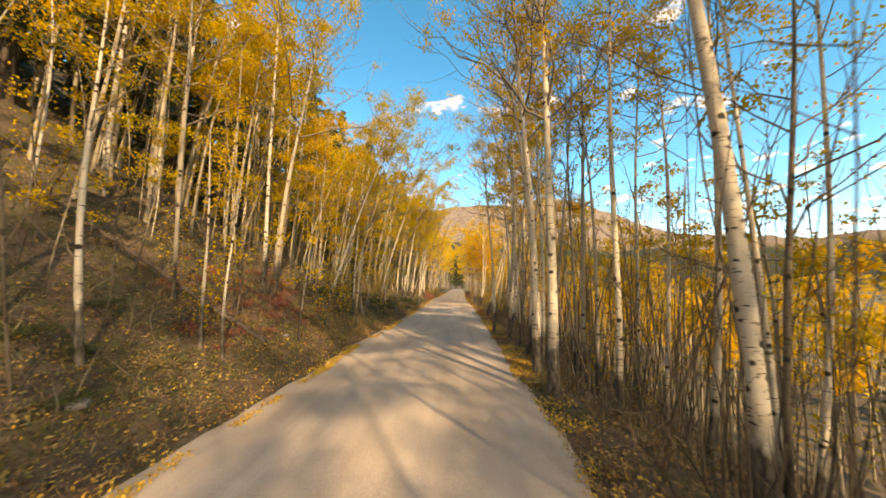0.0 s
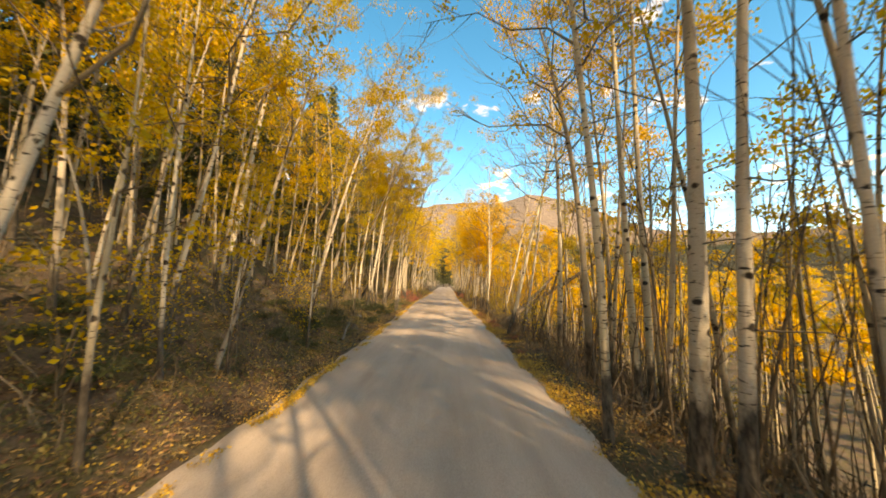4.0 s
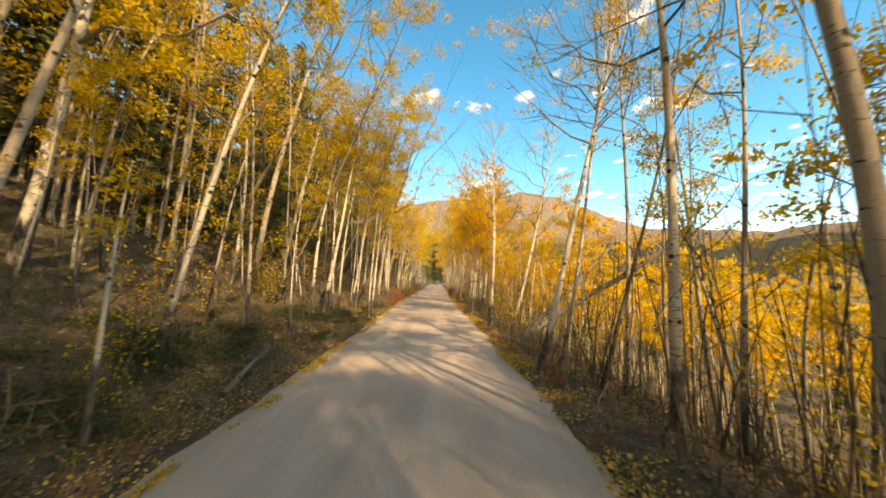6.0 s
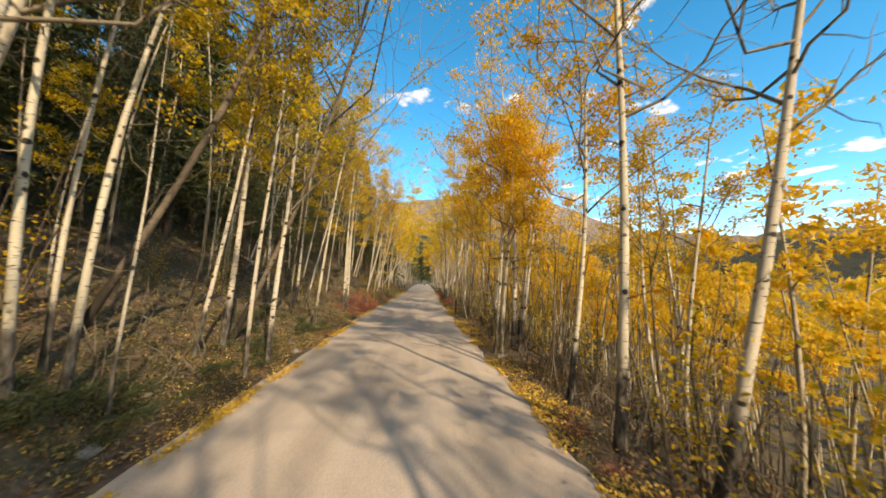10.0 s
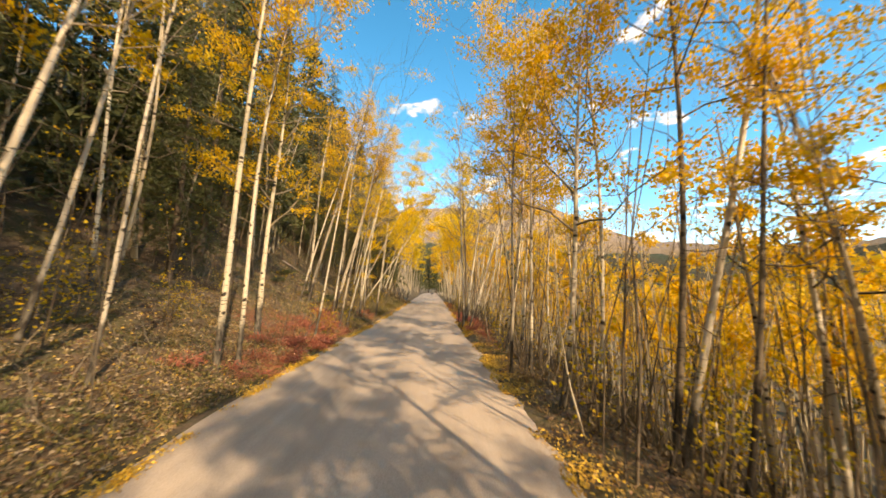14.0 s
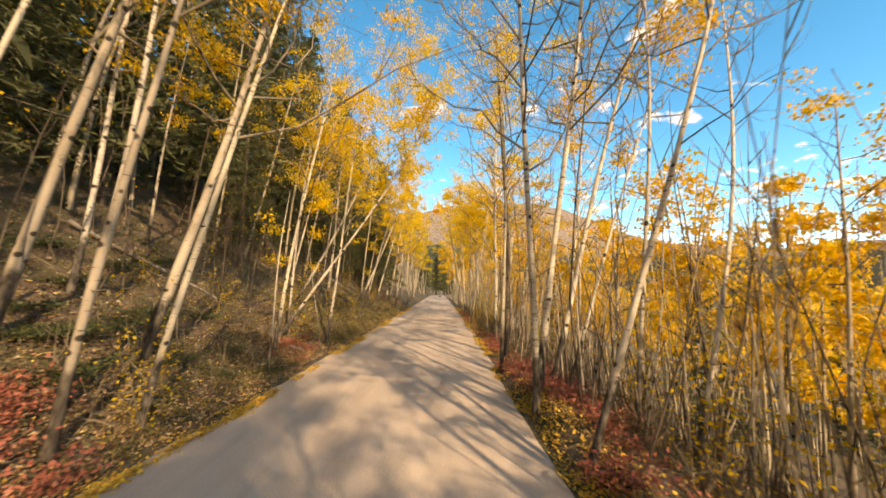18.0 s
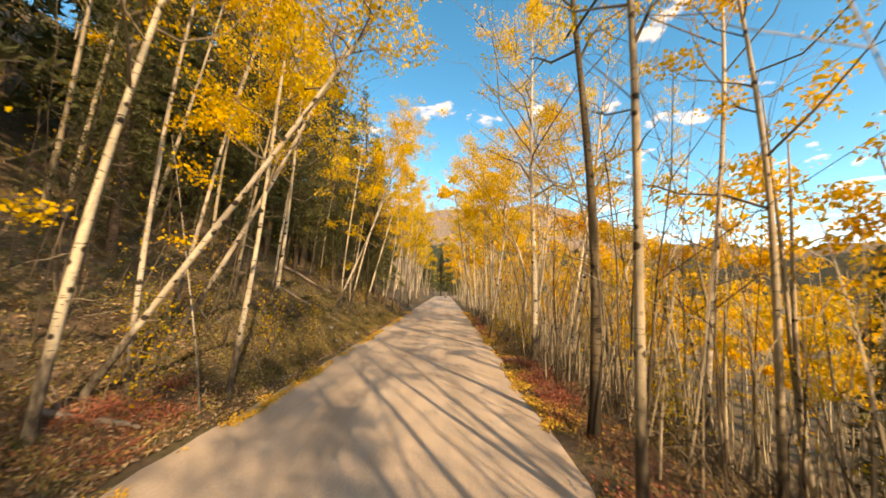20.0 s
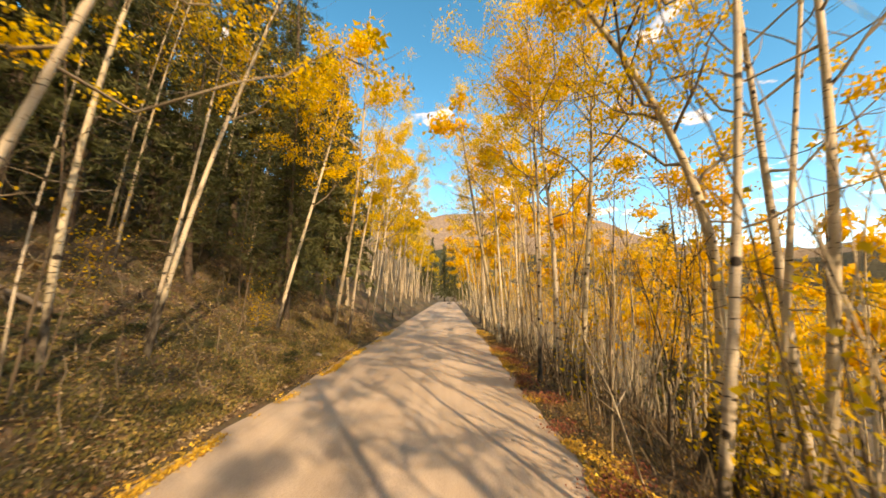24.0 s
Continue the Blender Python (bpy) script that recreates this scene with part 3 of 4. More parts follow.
gold(2.73, 72.10, 9.0, 0.040, 0.18, .3)
thin(4.90, 73.50, 10.4, 0.063, 0.12, .45)
grow("gold", 4.40, 74.50, 8.6, 0.090, 0.14, .42, -0.75)
thin(5.60, 74.20, 10.0, 0.070, 0.00, .45)
gold(3.77, 77.00, 9.2, 0.066, 0.09, .4)
gold(3.82, 79.00, 9.3, 0.083, 0.03, .4)
thin(4.87, 74.00, 9.8, 0.046, 0.16, .5)
goldd(-4.01, 36.20, 10.5, 0.074, 0.45, .45)
dark(-8.55, 30.00, 12.5, 0.087, 0.56, .5)
young(-4.14, 4.60, 6.0, 0.050, -0.03, .5)
young(-3.49, 6.60, 4.0, 0.031, -0.00, .4)
young(-3.88, 6.50, 4.5, 0.035, -0.02, .4)
gold(-7.67, 10.00, 10.0, 0.104, -0.02, .35)
gold(-9.13, 9.00, 10.0, 0.088, -0.04, .35)
gold(-9.47, 11.00, 10.0, 0.124, -0.01, .4)
gold(-5.55, 11.25, 11.0, 0.072, 0.05, .5)
gold(-5.41, 11.80, 11.0, 0.087, 0.07, .5)
gold(-4.34, 13.70, 8.5, 0.068, 0.34, .35)
young(-5.24, 13.00, 6.0, 0.040, 0.25, .4)
young(-3.16, 14.10, 5.5, 0.040, 0.08, .4)
gold(-7.73, 12.50, 10.0, 0.068, 0.01, .5)
gold(-7.93, 13.50, 10.0, 0.069, 0.07, .5)
young(-3.40, 20.40, 3.5, 0.039, 0.06, .4)
gold(-7.62, 23.00, 11.0, 0.125, 0.19, .4)
thin(-3.80, 15.80, 8.0, 0.041, 0.03, .4)
gold(-6.68, 29.90, 11.0, 0.125, 0.19, .45)
gold(-4.03, 30.50, 8.0, 0.080, 0.17, .4)
young(-3.77, 26.70, 4.0, 0.033, 0.05, .4)
gold(-4.65, 31.00, 8.0, 0.076, 0.10, .35)
young(-4.87, 24.50, 6.0, 0.033, 0.19, .4)
gold(-7.00, 33.00, 9.0, 0.125, 0.21, .4)
thin(-3.90, 32.20, 9.5, 0.052, 0.10, .5)
thin(-4.39, 32.40, 9.0, 0.042, 0.08, .5)
thin(-3.92, 31.60, 10.0, 0.055, 0.01, .5)
young(-3.34, 32.20, 5.0, 0.026, 0.07, .45)
gold(-3.89, 35.60, 9.0, 0.072, 0.10, .4)
gold(-3.00, 34.90, 8.5, 0.049, 0.06, .4)
gold(-3.04, 36.00, 9.0, 0.065, 0.08, .35)
gold(-3.92, 34.70, 9.0, 0.047, 0.15, .45)
gold(-3.75, 41.55, 9.0, 0.080, 0.13, .45)
gold(-4.36, 49.80, 8.0, 0.108, 0.06, .35)
thin(-4.81, 39.80, 9.0, 0.054, 0.03, .5)
thin(-5.08, 43.10, 9.0, 0.083, 0.09, .5)
thin(-4.74, 43.50, 8.0, 0.065, 0.22, .45)
bare(-6.92, 42.00, 7.5, 0.054, 0.37, .6)
gold(-3.94, 47.30, 10.5, 0.095, 0.07, .58)
gold(-3.86, 48.00, 9.0, 0.076, 0.06, .58)
young(-4.97, 42.20, 4.0, 0.041, 0.06, .4)
bare(-4.39, 45.00, 8.0, 0.047, 0.16, .6)
bare(-5.73, 45.20, 9.0, 0.059, 0.20, .6)
bare(-7.29, 47.80, 9.0, 0.068, 0.01, .6)
gold(-5.19, 56.00, 8.5, 0.105, 0.26, .4)
gold(-4.35, 57.50, 8.5, 0.116, 0.25, .4)
bare(-5.19, 55.00, 8.5, 0.052, 0.27, .6)
bare(-3.52, 52.30, 9.5, 0.049, 0.16, .6)
thin(-3.98, 55.90, 9.0, 0.064, 0.09, .5)
thin(-3.47, 55.40, 9.0, 0.068, 0.17, .5)
thin(-3.45, 56.50, 8.5, 0.070, 0.21, .5)
thin(-5.77, 57.50, 9.0, 0.069, 0.07, .5)
thin(-3.75, 61.00, 8.5, 0.074, 0.13, .4)
gold(-4.06, 61.80, 7.0, 0.064, 0.69, .5)
gold(-3.16, 63.50, 8.0, 0.069, 0.10, .4)
young(-3.26, 59.70, 4.0, 0.035, 0.04, .4)
gold(-4.95, 64.60, 9.5, 0.069, 0.55, .62)
thin(-4.05, 62.40, 9.5, 0.053, 0.07, .5)
gold(-4.74, 68.00, 8.5, 0.086, 0.06, .4)
gold(-5.74, 67.50, 8.0, 0.075, 0.11, .4)
thin(-5.20, 64.50, 9.0, 0.053, 0.23, .5)
young(-3.00, 62.60, 4.0, 0.020, -0.15, .4)
bare(-5.41, 69.10, 9.0, 0.068, 0.11, .5)
gold(-4.25, 72.40, 8.5, 0.068, 0.42, .3)
thin(-4.40, 73.90, 9.5, 0.062, 0.05, .5)
dead(-4.56, 75.60, 6.0, 0.060, 0.13, .8)
gold(-4.35, 75.40, 9.5, 0.064, 0.24, .4)
gold(-4.60, 80.30, 8.5, 0.060, 0.24, .4)
gold(-3.50, 84.50, 10.0, 0.062, 0.12, .35)
gold(-3.30, 88.00, 10.5, 0.060, 0.10, .35)
gold(-4.20, 90.50, 10.5, 0.070, 0.12, .4)
gold(-3.20, 94.00, 10.5, 0.060, 0.08, .35)
gold(-3.40, 99.00, 11.0, 0.060, 0.08, .35)
gold(4.10, 81.50, 10.0, 0.070, 0.02, .38)
gold(3.30, 84.00, 10.0, 0.060, -0.04, .38)
gold(4.40, 86.50, 10.5, 0.070, 0.02, .35)
gold(3.20, 90.00, 10.5, 0.060, -0.05, .38)
gold(3.40, 96.00, 11.0, 0.060, -0.05, .35)
gold(3.20, 78.20, 9.6, 0.055, 0.02, .42)
young(-3.71, 73.00, 4.0, 0.019, 0.03, .3)
goldd(-5.20, 28.60, 10.5, 0.055, 0.50, .45)
goldd(-5.10, 33.60, 10.0, 0.070, 0.48, .42)
gold(-4.30, 22.40, 9.0, 0.060, 0.30, .4)
gold(-5.60, 20.60, 10.5, 0.075, 0.26, .42)
gold(-5.30, 17.60, 10.0, 0.065, 0.22, .42)


# ---------------------------------------------------------------- woods behind them
rng = np.random.default_rng(5)


def stock(i, kind):
    """A tree of the near woods, to be copied."""
    h = rng.uniform(8.5, 10.5)
    x, y = -8 - 2.1 * i, -16 - 3.1 * (i % 4)
    leaves = {"gold": 3000, "thin": 900, "bare": 0}[kind]
    t, wood, lv = aspen_shape(h, rng.uniform(0.045, 0.075), (rng.normal(0, 0.03), rng.normal(0, 0.03)), (rng.normal(0, 0.08), rng.normal(0, 0.05)), 0.38 if kind == "gold" else 0.5,
                              13, leaves, 0.070, rng, 6, 1.0, 3, 4)
    e = new("aspen_tree")
    link("trunk", t.mesh("trunk"), BARK_GREY if i % 3 else BARK, e, smooth=True)
    rest = Tubes()
    for one in wood:
        rest.v.append(np.concatenate(one.v)); rest.q.append(np.concatenate(one.q) + rest.n); rest.n += one.n
    link("branchwork", rest.mesh("branchwork"), TWIG, e)
    if lv:
        link("crown", lv, YELLOW if i % 2 else GOLD, e, "autumn leaves")
    e.location = (x, y, float(height(x, y)))
    return tagged(e, ASPEN_LABELS[kind], "tree", "aspens of the woods behind")


NEAR = [stock(i, ("gold", "thin", "gold", "gold", "thin", "bare")[i % 6]) for i in range(12)]
NEAR_LEAFY, NEAR_LIGHT = [NEAR[i] for i in (0, 2, 3, 6, 8, 9)], [NEAR[i] for i in (1, 4, 5, 7, 10, 11)]


def sapling(i):
    """A young leafy aspen of the bank, to be copied."""
    r = np.random.default_rng(70 + i)
    t, wood, lv = aspen_shape(r.uniform(3.6, 5.0), r.uniform(0.018, 0.028), (r.normal(0, 0.05), r.normal(0, 0.05)), (r.normal(0, 0.12), r.normal(0, 0.08)), 0.22,
                              10, 520, 0.062, r, 5, 1.5, 3, 3)
    e = new("young_aspen")
    link("trunk", t.mesh("trunk"), BARK_GREY, e, smooth=True)
    rest = Tubes()
    for one in wood:
        rest.v.append(np.concatenate(one.v)); rest.q.append(np.concatenate(one.q) + rest.n); rest.n += one.n
    link("branchwork", rest.mesh("branchwork"), TWIG, e)
    link("crown", lv, YELLOW, e, "autumn leaves")
    e.location = (-7.0 - 1.3 * i, 1.0, float(height(-7.0 - 1.3 * i, 1.0)))
    return tagged(e, "young aspen with yellow-green leaves down its thin stem", "tree", "young aspens on the bank")


LOW = [sapling(i) for i in range(4)]


def plant(pool, x, y, k, tilt=0.0, rng=rng):
    m = pose(x, y, float(height(x, y)) - 0.05, rng.normal(0, 2.5), rng.normal(0, 3) + tilt, 0) @ pose(0, 0, 0, 0, 0, rng.uniform(0, 360)) @ Matrix.Scale(k, 4)
    return copy_thing(pool[rng.integers(len(pool))], m)


class Woods:
    """Far trees that nobody could count, joined into one object of trunks and one of leaves."""

    def __init__(self, leaf=0.15, amount=1.0, girth=1.0):
        self.trunks, self.v, self.forms = Tubes(), [], []
        for i in range(12):
            r = np.random.default_rng(300 + i)
            t, wood, lv = aspen_shape(r.uniform(8.5, 10.5), r.uniform(0.05, 0.085) * girth, (r.normal(0, 0.03), r.normal(0, 0.03)), (r.normal(0, 0.08), r.normal(0, 0.05)), 0.36, 6, int((1150, 1150, 800, 350)[i % 4] * amount), leaf, r, 4, 1.0, 0, 3, foliage=leaf_tris)
            tv = np.concatenate(t.v + [np.concatenate(o.v) for o in wood])
            tq, n = list(t.q), t.n
            for o in wood:
                tq.append(np.concatenate(o.q) + n); n += o.n
            co = np.zeros(len(lv.vertices) * 3, np.float32); lv.vertices.foreach_get("co", co)
            self.forms.append((tv, np.concatenate(tq), co.reshape(-1, 3)))
            bpy.data.meshes.remove(lv)

    def add(self, x, y, k, tilt=0.0, rng=rng):
        tv, tq, lv = self.forms[rng.integers(len(self.forms))]
        m = pose(x, y, float(height(x, y)) - 0.05, rng.normal(0, 2.5), rng.normal(0, 3) + tilt, 0) @ pose(0, 0, 0, 0, 0, rng.uniform(0, 360)) @ Matrix.Scale(k, 4)
        m = np.array(m)
        self.trunks.v.append(tv @ m[:3, :3].T + m[:3, 3]); self.trunks.q.append(tq + self.trunks.n); self.trunks.n += len(tv)
        self.v.append(lv @ m[:3, :3].T + m[:3, 3])

    def done(self, name, mat, label):
        e = tagged(link(name, self.trunks.mesh(name), BARK_FAR, smooth=True), label, "woods", kind="stuff")
        v = np.concatenate(self.v)
        tagged(link("crown", from_arrays("crown", v, np.arange(len(v)).reshape(-1, 3)), mat, e, "autumn leaves"), kind="stuff")


# grey-brown stems, with the shade inside the thicket put into the colour
BARK_STEM = bark_material("stem_bark", (0.16, 0.13, 0.10), (0.085, 0.07, 0.052), (0.04, 0.03, 0.025), 0.62, 0)
BARK_FAR = bark_material("far_aspen_bark", (0.50, 0.45, 0.36), (0.32, 0.28, 0.21), (0.05, 0.04, 0.03), 0.63, 0)


def scatter(x0, x1, y0, y1, step, keep=1.0, rng=rng):
    for gx in np.arange(x0, x1, step):
        for gy in np.arange(y0, y1, step):
            x, y = gx + rng.uniform(0, step), gy + rng.uniform(0, step)
            if rng.uniform() < keep and all((x - a) ** 2 + (y - b) ** 2 > 0.5 for a, b in stand):
                yield x, y


# hillside above the road
mid, light, slope = Woods(0.165, 0.75), Woods(0.12, 0.5), Woods(0.145, 0.9)
for x, y in scatter(-10.5, -5.0, 3, 84, 1.95, 0.8):
    if y > 30 and x > -6.3:
        continue
    leafy = 0.2 if y < 12 else 0.6 if y < 27 else 0.15 if y < 60 else 0.25
    fits = rng.uniform() < leafy
    if x < -8.2:
        (mid if fits else light).add(x, y, rng.uniform(0.75, 1.1), 5)
    else:
        plant(NEAR_LEAFY if fits else NEAR_LIGHT, x, y, rng.uniform(0.75, 1.1), 5)
for x, y in scatter(5.2, 10, 8, 84, 2.2, 0.75):
    if x > 7:
        slope.add(x, y, rng.uniform(0.5, 0.8) if y < 30 else rng.uniform(0.65, 0.95))
    else:
        plant(NEAR_LIGHT if rng.uniform() < (0.65 if y < 28 else 0.3 if y < 44 else 0.6) else NEAR_LEAFY, x, y, rng.uniform(0.5, 0.8))
for x, y in scatter(3.9, 8.5, 6, 25, 1.75, 0.8):
    if x < 6.2:
        plant(NEAR_LIGHT, x, y, rng.uniform(0.75, 1.05))
    else:
        light.add(x, y, rng.uniform(0.75, 1.05))
for x, y in scatter(4.8, 9.0, 38, 86, 2.3, 0.42):
    if x < 6.5:
        plant(NEAR_LEAFY if rng.uniform() < 0.5 else NEAR_LIGHT, x, y, rng.uniform(0.75, 1.0))
    else:
        slope.add(x, y, rng.uniform(0.75, 1.0))
for x, y in scatter(-9, -4.6, 3, 36, 2.2, 0.7):
    plant([NEAR[1], NEAR[3], NEAR[9]], x, y, rng.uniform(0.32, 0.6), 3) if y > 12 or x < -6 else None
low_rng = np.random.default_rng(41)
for x, y in scatter(-9.5, -4.3, 4, 28, 1.55, 0.62, low_rng):
    plant(LOW, x, y, low_rng.uniform(0.7, 1.25), 3, low_rng)
for x, y in scatter(4.8, 7.6, 34, 57, 1.9, 0.6):
    if y < 42 or (y < 47 and (x + y) % 1 < 0.6):
        plant(NEAR_LEAFY, x, y, rng.uniform(0.55, 0.8))
for x, y in scatter(-15, -7.5, 7, 30, 1.7, 0.6):
    light.add(x, y, rng.uniform(0.95, 1.25), 6)
for x, y in scatter(-16, -10.5, 2, 96, 2.3, 0.9):
    if y < 44 or rng.uniform() < 0.3:
        mid.add(x, y, rng.uniform(1.0, 1.4), 3)
light.done("aspen_woods", YELLOW, "pale slender aspens with sparse yellow leaves")
mid.done("aspen_woods", YELLOW, "golden aspens standing close on the hillside")
up = Woods(0.22, 0.42)
for x, y in scatter(-30, -16, 2, 96, 2.6, 0.85):
    if y < 44 or rng.uniform() < 0.25:
        up.add(x, y, rng.uniform(1.0, 1.4), 3)
for x, y in scatter(-24, -3.4, 84, 150, 2.6, 0.9):
    up.add(x, y, rng.uniform(1.15, 1.5) if x > -9 else rng.uniform(0.9, 1.2), 4)
for x, y in scatter(-14, 14, 176, 214, 4.5, 0.9):
    up.add(x, y, rng.uniform(1.0, 1.2))
for x, y in scatter(-18, -3.8, -16, 3, 2.4, 0.85):
    up.add(x, y, rng.uniform(0.95, 1.2))
up.done("aspen_woods", YELLOW, "golden aspen woods covering the hillside")
for x, y in scatter(6.5, 14, 26, 84, 1.7, 0.85):
    if (y > 34 or x > 9) and (y < 60 or (x + y) % 1.0 < 0.45):
        slope.add(x, y, rng.uniform(0.4, 0.7))
slope.done("aspen_woods", GOLD, "low golden aspens on the slope below")
down = Woods(0.22, 0.42)
for x, y in scatter(3.0, 24, 84, 150, 2.6, 0.9):
    down.add(x, y, rng.uniform(1.15, 1.5) if x < 9 else rng.uniform(0.75, 1.0), -3 if x < 6 else 0)
for x, y in scatter(11, 50, 2, 84, 3.2, 0.9):
    down.add(x, y, rng.uniform(0.7, 1.05))
far_rng = np.random.default_rng(43)
for x, y in scatter(50, 125, 4, 160, 6.5, 0.9, far_rng):
    down.add(x, y, far_rng.uniform(1.0, 1.5), 0, far_rng)
for x, y in scatter(12, 50, 2, 84, 4.2, 0.8, far_rng):
    down.add(x, y, far_rng.uniform(0.6, 0.95), 0, far_rng)
for x, y in scatter(24, 50, 84, 160, 5.0, 0.9, far_rng):
    down.add(x, y, far_rng.uniform(0.9, 1.3), 0, far_rng)
down.done("aspen_woods", GOLD, "golden aspen woods filling the valley")
# extra trees outside the view, added to shade the first stretch of road
tall = Woods(0.055, 2.1, 0.3)
tall_rng = np.random.default_rng(42)
for x, y in scatter(5.2, 17, -34, 9, 2.6, 0.95, tall_rng):
    if x > 5.4 + 1.45 * max(y, -1):
        tall.add(x, y, tall_rng.uniform(2.0, 2.6), 0, tall_rng)
for x, y in scatter(9.0, 16, -8, 9, 2.2, 0.95, tall_rng):
    if x > 5.4 + 1.45 * max(y, -1):
        tall.add(x, y, tall_rng.uniform(2.2, 2.6), 0, tall_rng)
tall.done("aspen_woods", GOLD, "tall aspens added out of view to shade the road")


# ---------------------------------------------------------------- conifers
def spruce(h, seed, n, size):
    """A spruce that stands on the origin: trunk, branchwork and needles."""
    r = np.random.default_rng(seed)
    e = new("spruce_tree")
    t = Tubes()
    s = np.linspace(0, 1, 10)
    t.add(np.stack([0.02 * h * np.sin(s * 3), 0 * s, s * h - 0.3], -1), 0.012 * h * (1.03 - s), 7)
    link("trunk", t.mesh("trunk"), CONIFER_BARK, e, smooth=True)
    b, hearts = Tubes(), []
    for k in range(120):
        f = 0.14 + 0.85 * (k / 120)
        az = k * 2.4 + r.uniform(-0.3, 0.3)
        ln = h * 0.20 * (1 - f) ** 0.8 * r.uniform(0.6, 1.15) + 0.2
        u = np.linspace(0, 1, 4)[:, None]
        d = np.array((math.cos(az), math.sin(az), 0.12))
        p = np.array((0, 0, f * h - 0.3)) + ln * (d * u + np.array((0, 0, -0.42)) * u * u)
        b.add(p, 0.018 * (1 - 0.8 * u[:, 0]), 3)
        m = max(4, int(n * ln / 180))
        g = r.uniform(0.1, 1, m)
        q = np.stack([np.interp(g, u[:, 0], p[:, c]) for c in range(3)], -1)
        side = np.array((-d[1], d[0], 0))
        hearts.append(q + side * (r.normal(0, 0.16, m) * ln * (1.1 - g))[:, None] + np.stack([0 * g, 0 * g, -np.abs(r.normal(0, 0.10, m))], -1))
    link("branchwork", b.mesh("branchwork"), CONIFER_BARK, e)
    c = np.concatenate(hearts)
    c = np.repeat(c, 3, 0) + r.normal(0, 0.07, (len(c) * 3, 3))
    link("needles", from_arrays("needles", *(leaf_tris if n < 2000 else leaf_quads)(c, size, r, 0.35, 0.2 if n < 2000 else 0.15)), NEEDLE, e, "dark green needles")
    return tagged(e, "tall dark green spruce on the hillside", "tree", "spruces on the hillside")


SPRUCES = [spruce(15, 1, 4000, 0.22), spruce(12, 2, 4000, 0.21), spruce(17, 3, 4000, 0.23)]
FAR_SPRUCES = [spruce(14, 4, 1150, 0.46), spruce(16, 5, 1150, 0.48)]
for e, (x, y) in zip(FAR_SPRUCES, ((-16, 76), (-16.5, 64))):
    e.location = (x, y, float(height(x, y)))
for e, (x, y) in zip(SPRUCES, ((-9.5, 47), (-8.4, 57.5), (-5.9, 82.5))):
    e.location = (x, y, float(height(x, y)))
for x, y, k in ((-8.6, 71.5, 1.05), (-8.0, 33.5, 0.8), (-8.6, 38, 0.95), (-7.8, 43.8, 0.85), (-9.4, 35.5, 1.0), (-7.6, 50.5, 0.9), (-8.8, 53.5, 1.0), (-10.5, 39.8, 1.1), (-11.5, 45.5, 1.2), (-9.8, 29, 0.9), (-11, 26, 1.0), (-12.5, 33, 1.2), (-7.6, 76.5, 1.0), (-7.2, 69.2, 0.75), (-8.2, 79.5, 1.2), (-10.6, 69, 1.2), (-11, 73.5, 1.2), (-13, 61, 1.2), (-10, 57, 1.1), (-12.4, 48, 1.2), (-9.4, 85, 1.2), (-6.6, 79, 0.8), (-9.5, 76, 1.15), (-11.5, 64, 1.1), (-9.6, 61.5, 0.9), (-12, 52, 1.1), (-10.5, 42.5, 1.0), (-12.5, 37, 1.05), (-11, 31, 0.9), (-13, 25, 1.0),
                (-9.2, 67, 0.95), (-13.5, 70, 1.2), (-12.5, 81, 1.2), (-8.5, 88, 1.0), (-14, 58, 1.15), (-14.5, 46, 1.1), (-10.4, 52.5, 0.9), (-7.4, 65.2, 0.7), (-15, 34, 1.1), (-12.6, 9, 1.0), (-13.5, 12, 1.1), (-12.8, 15, 1.0), (-14, 18, 1.15), (-12.4, 20.5, 0.95), (-14.5, 22.5, 1.1), (-15.5, 15, 1.1), (-15.5, 9.5, 1.1), (-11.8, 17.5, 0.8), (-4.9, 81.5, 0.9), (-8.2, 73.6, 1.1), (-7.4, 75.2, 0.85), (-9, 70.3, 1.1), (-5.4, 86, 0.9), (-6.8, 92, 0.9),
                (-17, 52, 1.2), (-9, 100, 1.0), (-4.0, 168, 1.2), (2.5, 171, 1.1), (-0.5, 177, 1.3), (5.5, 174, 1.2), (-7.5, 170, 1.2),
                (13, 88, 0.8), (24, 52, 0.75), (30, 40, 0.8), (34, 66, 0.9), (28, 74, 0.8), (38, 30, 0.8), (12.5, 66, 0.55), (16, 57, 0.6)):
    far = x < -9.3 or x > 10 or y > 84
    copy_thing(FAR_SPRUCES[rng.integers(2)] if far else SPRUCES[rng.integers(3)], pose(x, y, float(height(x, y)), 0, 0, rng.uniform(0, 360)) @ Matrix.Scale(k * rng.uniform(0.9, 1.1), 4))


